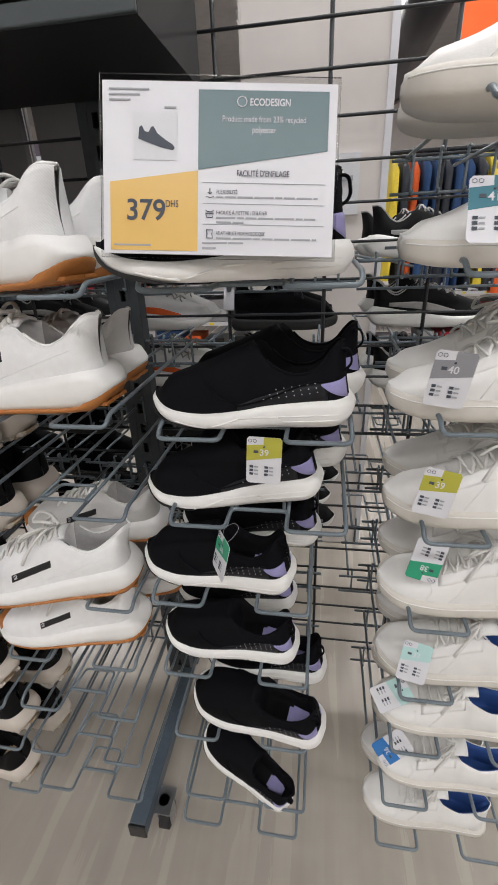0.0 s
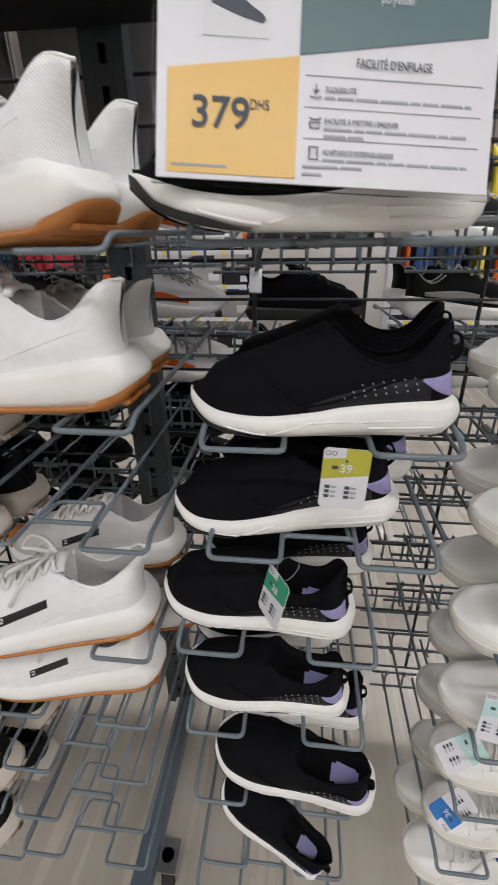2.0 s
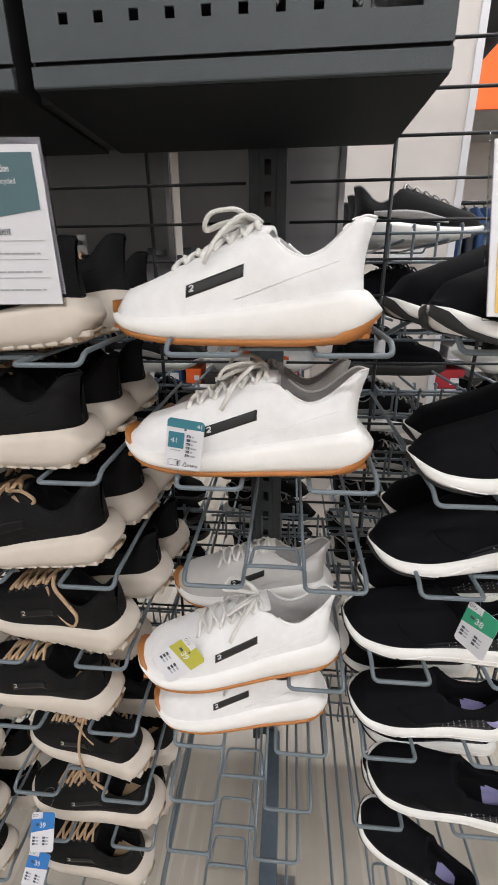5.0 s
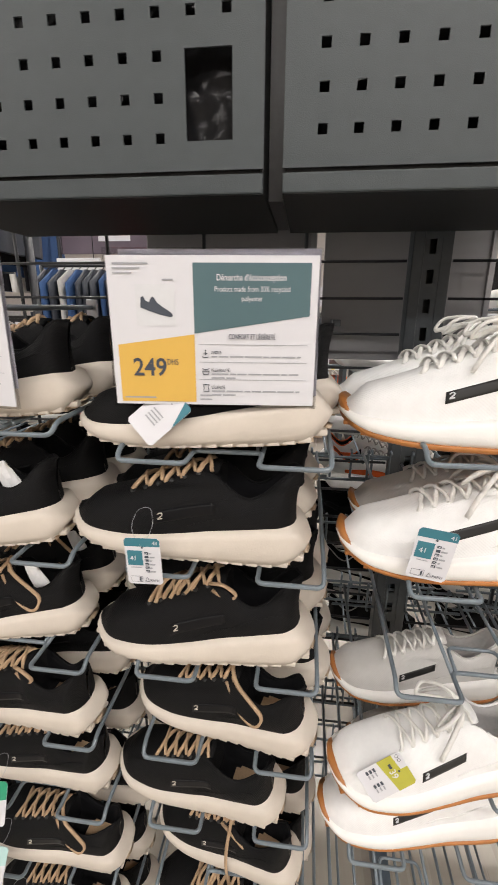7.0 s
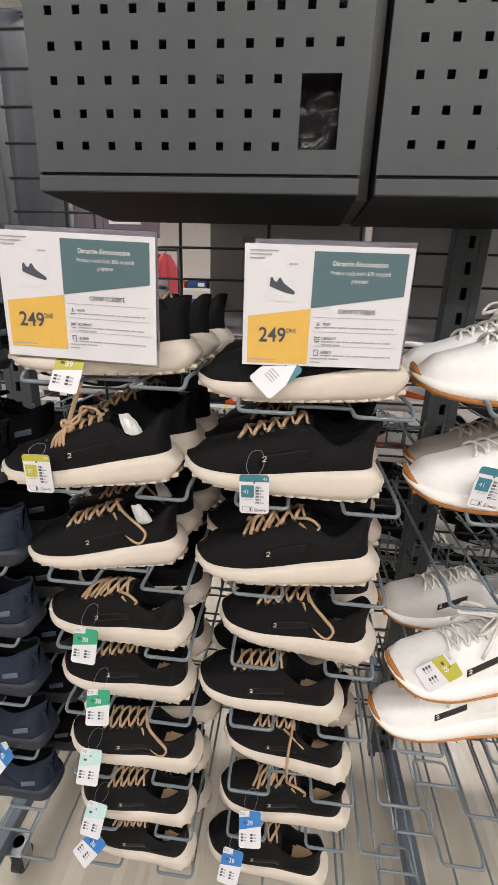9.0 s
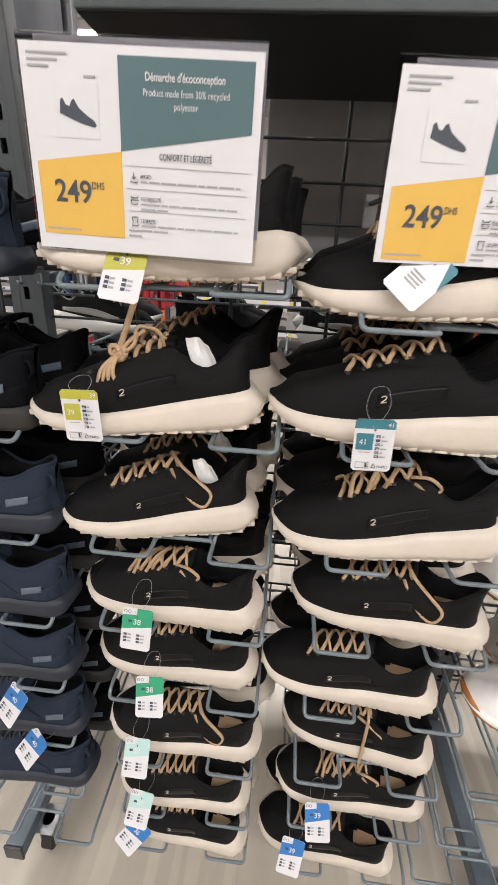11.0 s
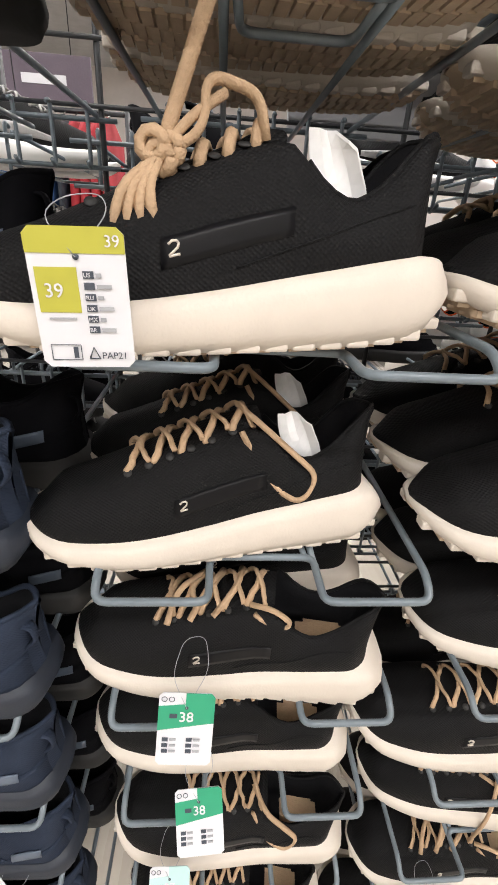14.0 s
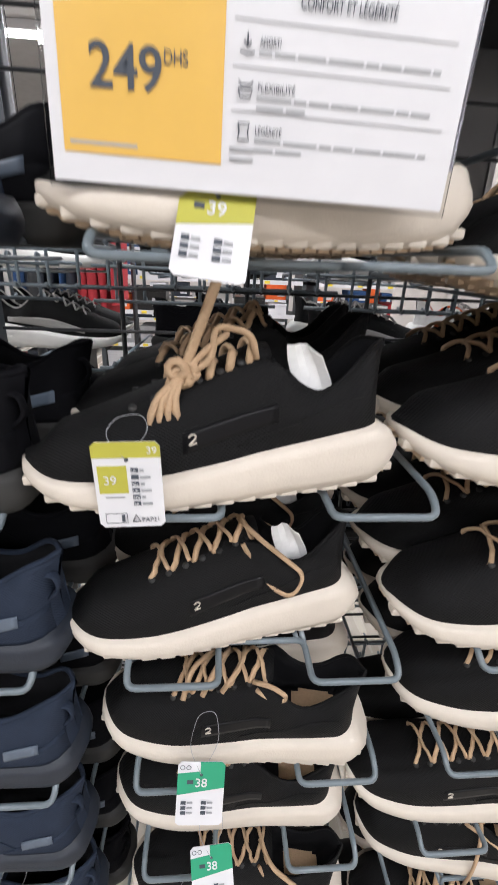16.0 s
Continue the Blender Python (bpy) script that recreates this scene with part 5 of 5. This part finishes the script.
def clothes_rail(x, y, n, colours, seed, top=1.75):
    """A rail with garments on hangers."""
    t = thing("clothes_rail", "dark steel clothes rail", "clothes rail", "clothes rails")
    t.location = (x, y, 0)
    w = n * 0.055 + 0.1
    part("bar", tube(bmesh.new(), [(0, 0, top), (w, 0, top)], 0.012, 10), M_GRID, t)
    for xx in (0, w):
        part("post", tube(bmesh.new(), [(xx, 0, 0.03), (xx, 0, top + 0.02)], 0.014, 10), M_GRID, t)
        part("foot", boxed(xx - 0.02, -0.25, 0, xx + 0.02, 0.25, 0.03, 0.004), M_GRID, t, "", False)
    rnd = random.Random(seed)
    for i in range(n):
        g = thing("garment", "hanging %s garment on a rail" % colours[i % len(colours)][1], "garment", "garments on the rail")
        g.location = (x + 0.07 + i * 0.055, y, top)
        drop, d = rnd.uniform(0.6, 0.75), rnd.uniform(0.19, 0.23)
        bm = bmesh.new()
        net = []
        for a in range(9):
            q = a / 8
            prof = d * (0.35 + 0.65 * smoothstep(0, 0.12, q))
            net.append([(0.014 * math.sin(k * 1.7 + a * 0.5 + i) * q + (0.016 if k < 9 else -0.016) * (1 if q > 0.02 else 0.3), (-prof + 2 * prof * (k if k < 9 else 17 - k) / 8), -0.03 - drop * q) for k in range(18)])
        sheet(bm, net, closed=True)
        part("cloth", bm, colours[i % len(colours)][0], g)
        part("hanger", tube(bmesh.new(), rounded([(0, -d * 0.3, -0.04), (0, 0, -0.005), (0, 0.004, 0.014), (0, 0.016, 0.006)], 0.008), 0.003, 6), M_DARK, g)


CLOTH = ((M_YELTAG, "yellow"), (M_NAVYSOLE, "black"), (M_ORANGE, "orange"), (M_DENIM, "blue"), (M_DENIM, "blue"), (M_NAVYSOLE, "black"), (M_DENIM, "blue"), (M_DENIM, "blue"), (M_NAVYSOLE, "black"))
clothes_rail(0.30, 3.0, 16, CLOTH, 3)
DIM = ((M_NAVYSOLE, "black"), (M_DENIM, "blue"), (M_NAVYSOLE, "black"), (M_GREYLIN, "grey"), (M_DENIM, "blue"), (M_NAVYSOLE, "black"), (M_NAVYSOLE, "black"))
clothes_rail(-2.43, 3.0, 14, DIM + DIM[:3] + ((M_RED, "red"),) * 4, 5, 1.70)
clothes_rail(-2.40, 1.55, 13, ((M_NAVYSOLE, "black"), (M_DENIM, "blue"), (M_BLACKNEO, "black")), 8, 2.25)
clothes_rail(-3.6, 3.6, 16, ((M_DENIM, "blue"), (M_BLACKNEO, "black"), (M_GREYKNIT, "grey")), 6, 2.3)


def shelf_unit(x, y, w, levels, seed):
    """A far display shelf, full of boxes."""
    t = thing("shelf_unit", "dark steel display shelf full of boxes", "shelf", "far shelves")
    t.location = (x, y, 0)
    for xx in (0, w):
        part("upright", boxed(xx - 0.02, 0.0, 0, xx + 0.02, 0.5, 0.3 + levels * 0.32), M_POST, t, "", False)
    rnd = random.Random(seed)
    tones = ((M_DARK, "black"), (M_WHITE, "white"), (M_DARK, "black"), (M_DENIM, "blue"), (M_GREYLIN, "grey"), (M_NAVYSOLE, "navy"), (M_RED, "red"), (M_BOARD, "grey"), (M_ORANGE, "orange"))
    for i in range(levels):
        z = 0.2 + i * 0.32
        part("shelf", boxed(-0.02, 0, z, w + 0.02, 0.5, z + 0.03), M_GRID, t, "", False)
        part("price_rail", boxed(0.02, -0.012, z - 0.005, w - 0.02, -0.0005, z + 0.034), M_WHITE, t, "white price rail", False)
        for k in range(int(w / 0.3)):
            part("price_label", boxed(0.1 + k * 0.3, -0.016, z + 0.002, 0.15 + k * 0.3, -0.0125, z + 0.028), M_YELTAG, t, "yellow label", False)
        xx = 0.03
        while xx < w - 0.25:
            bw, bh, bd = rnd.uniform(0.14, 0.32), rnd.uniform(0.10, 0.24), rnd.uniform(0.3, 0.42)
            m, word = tones[rnd.randrange(len(tones))]
            b = thing("goods_box", "%s cardboard goods box on a shelf" % word, "box", "boxes on far shelves")
            b.location = (x + xx, y + 0.02 + rnd.uniform(0, 0.05), z + 0.03)
            part("carton", boxed(0, 0, 0, bw, bd, bh * 0.82, 0.003), m, b, "", False)
            part("lid", boxed(-0.003, -0.003, bh * 0.82, bw + 0.003, bd + 0.003, bh, 0.003), m, b, "", False)
            part("box_label", boxed(bw * 0.55, -0.003, bh * 0.2, bw * 0.9, -0.0005, bh * 0.55), M_WHITE, b, "", False)
            xx += bw + rnd.uniform(0.01, 0.08)


for x, y, w, n, seed in ((-4.4, 4.6, 2.0, 4, 1), (-2.2, 4.7, 2.0, 4, 2), (-0.1, 4.6, 2.0, 4, 3), (2.1, 4.6, 2.0, 4, 4), (-3.0, 7.0, 3.0, 5, 5), (0.4, 7.0, 3.0, 5, 6)):
    shelf_unit(x, y, w, n, seed)


def hanging_banner(x, y, z, w, h, m, word, bar):
    t = thing("hanging_banner", "%s hanging shop banner" % word, "banner", "hanging banners")
    t.location = (x, y, z)
    part("sheet", boxed(0, 0, 0, w, 0.02, h, 0.004), m, t, "", False)
    if bar:
        part("wordmark", boxed(w * 0.45, -0.004, h * 0.38, w * 0.8, -0.0005, h * 0.58), M_WHITE, t, "white word shape", False)
    for xx in (w * 0.15, w * 0.85):
        part("cable", tube(bmesh.new(), [(xx, 0.01, h), (xx, 0.01, CEILING - z)], 0.003, 5), M_GRID, t)


hanging_banner(1.07, 5.0, 2.77, 0.6, 0.6, M_ORANGE, "orange", False)
hanging_banner(-2.62, 3.6, 1.84, 0.75, 0.24, M_MAUVE, "dark mauve", True)
hanging_banner(-2.60, 3.5, 1.50, 0.36, 0.30, M_PHOTO, "pale grey", False)


def duct():
    t = thing("ceiling_duct", "black round duct hung under the ceiling", "duct")
    part("pipe", tube(bmesh.new(), [(0.55, 1.9, 2.52), (0.55, 4.9, 2.52)], 0.13, 20), M_GRID, t)
    part("collar", tube(bmesh.new(), [(0.55, 4.8, 2.52), (0.55, 4.94, 2.52)], 0.14, 20), M_GRID, t)
    for y in (2.2, 4.4):
        part("hanger", tube(bmesh.new(), [(0.55, y, 2.64), (0.55, y, CEILING)], 0.006, 6), M_GRID, t)


duct()
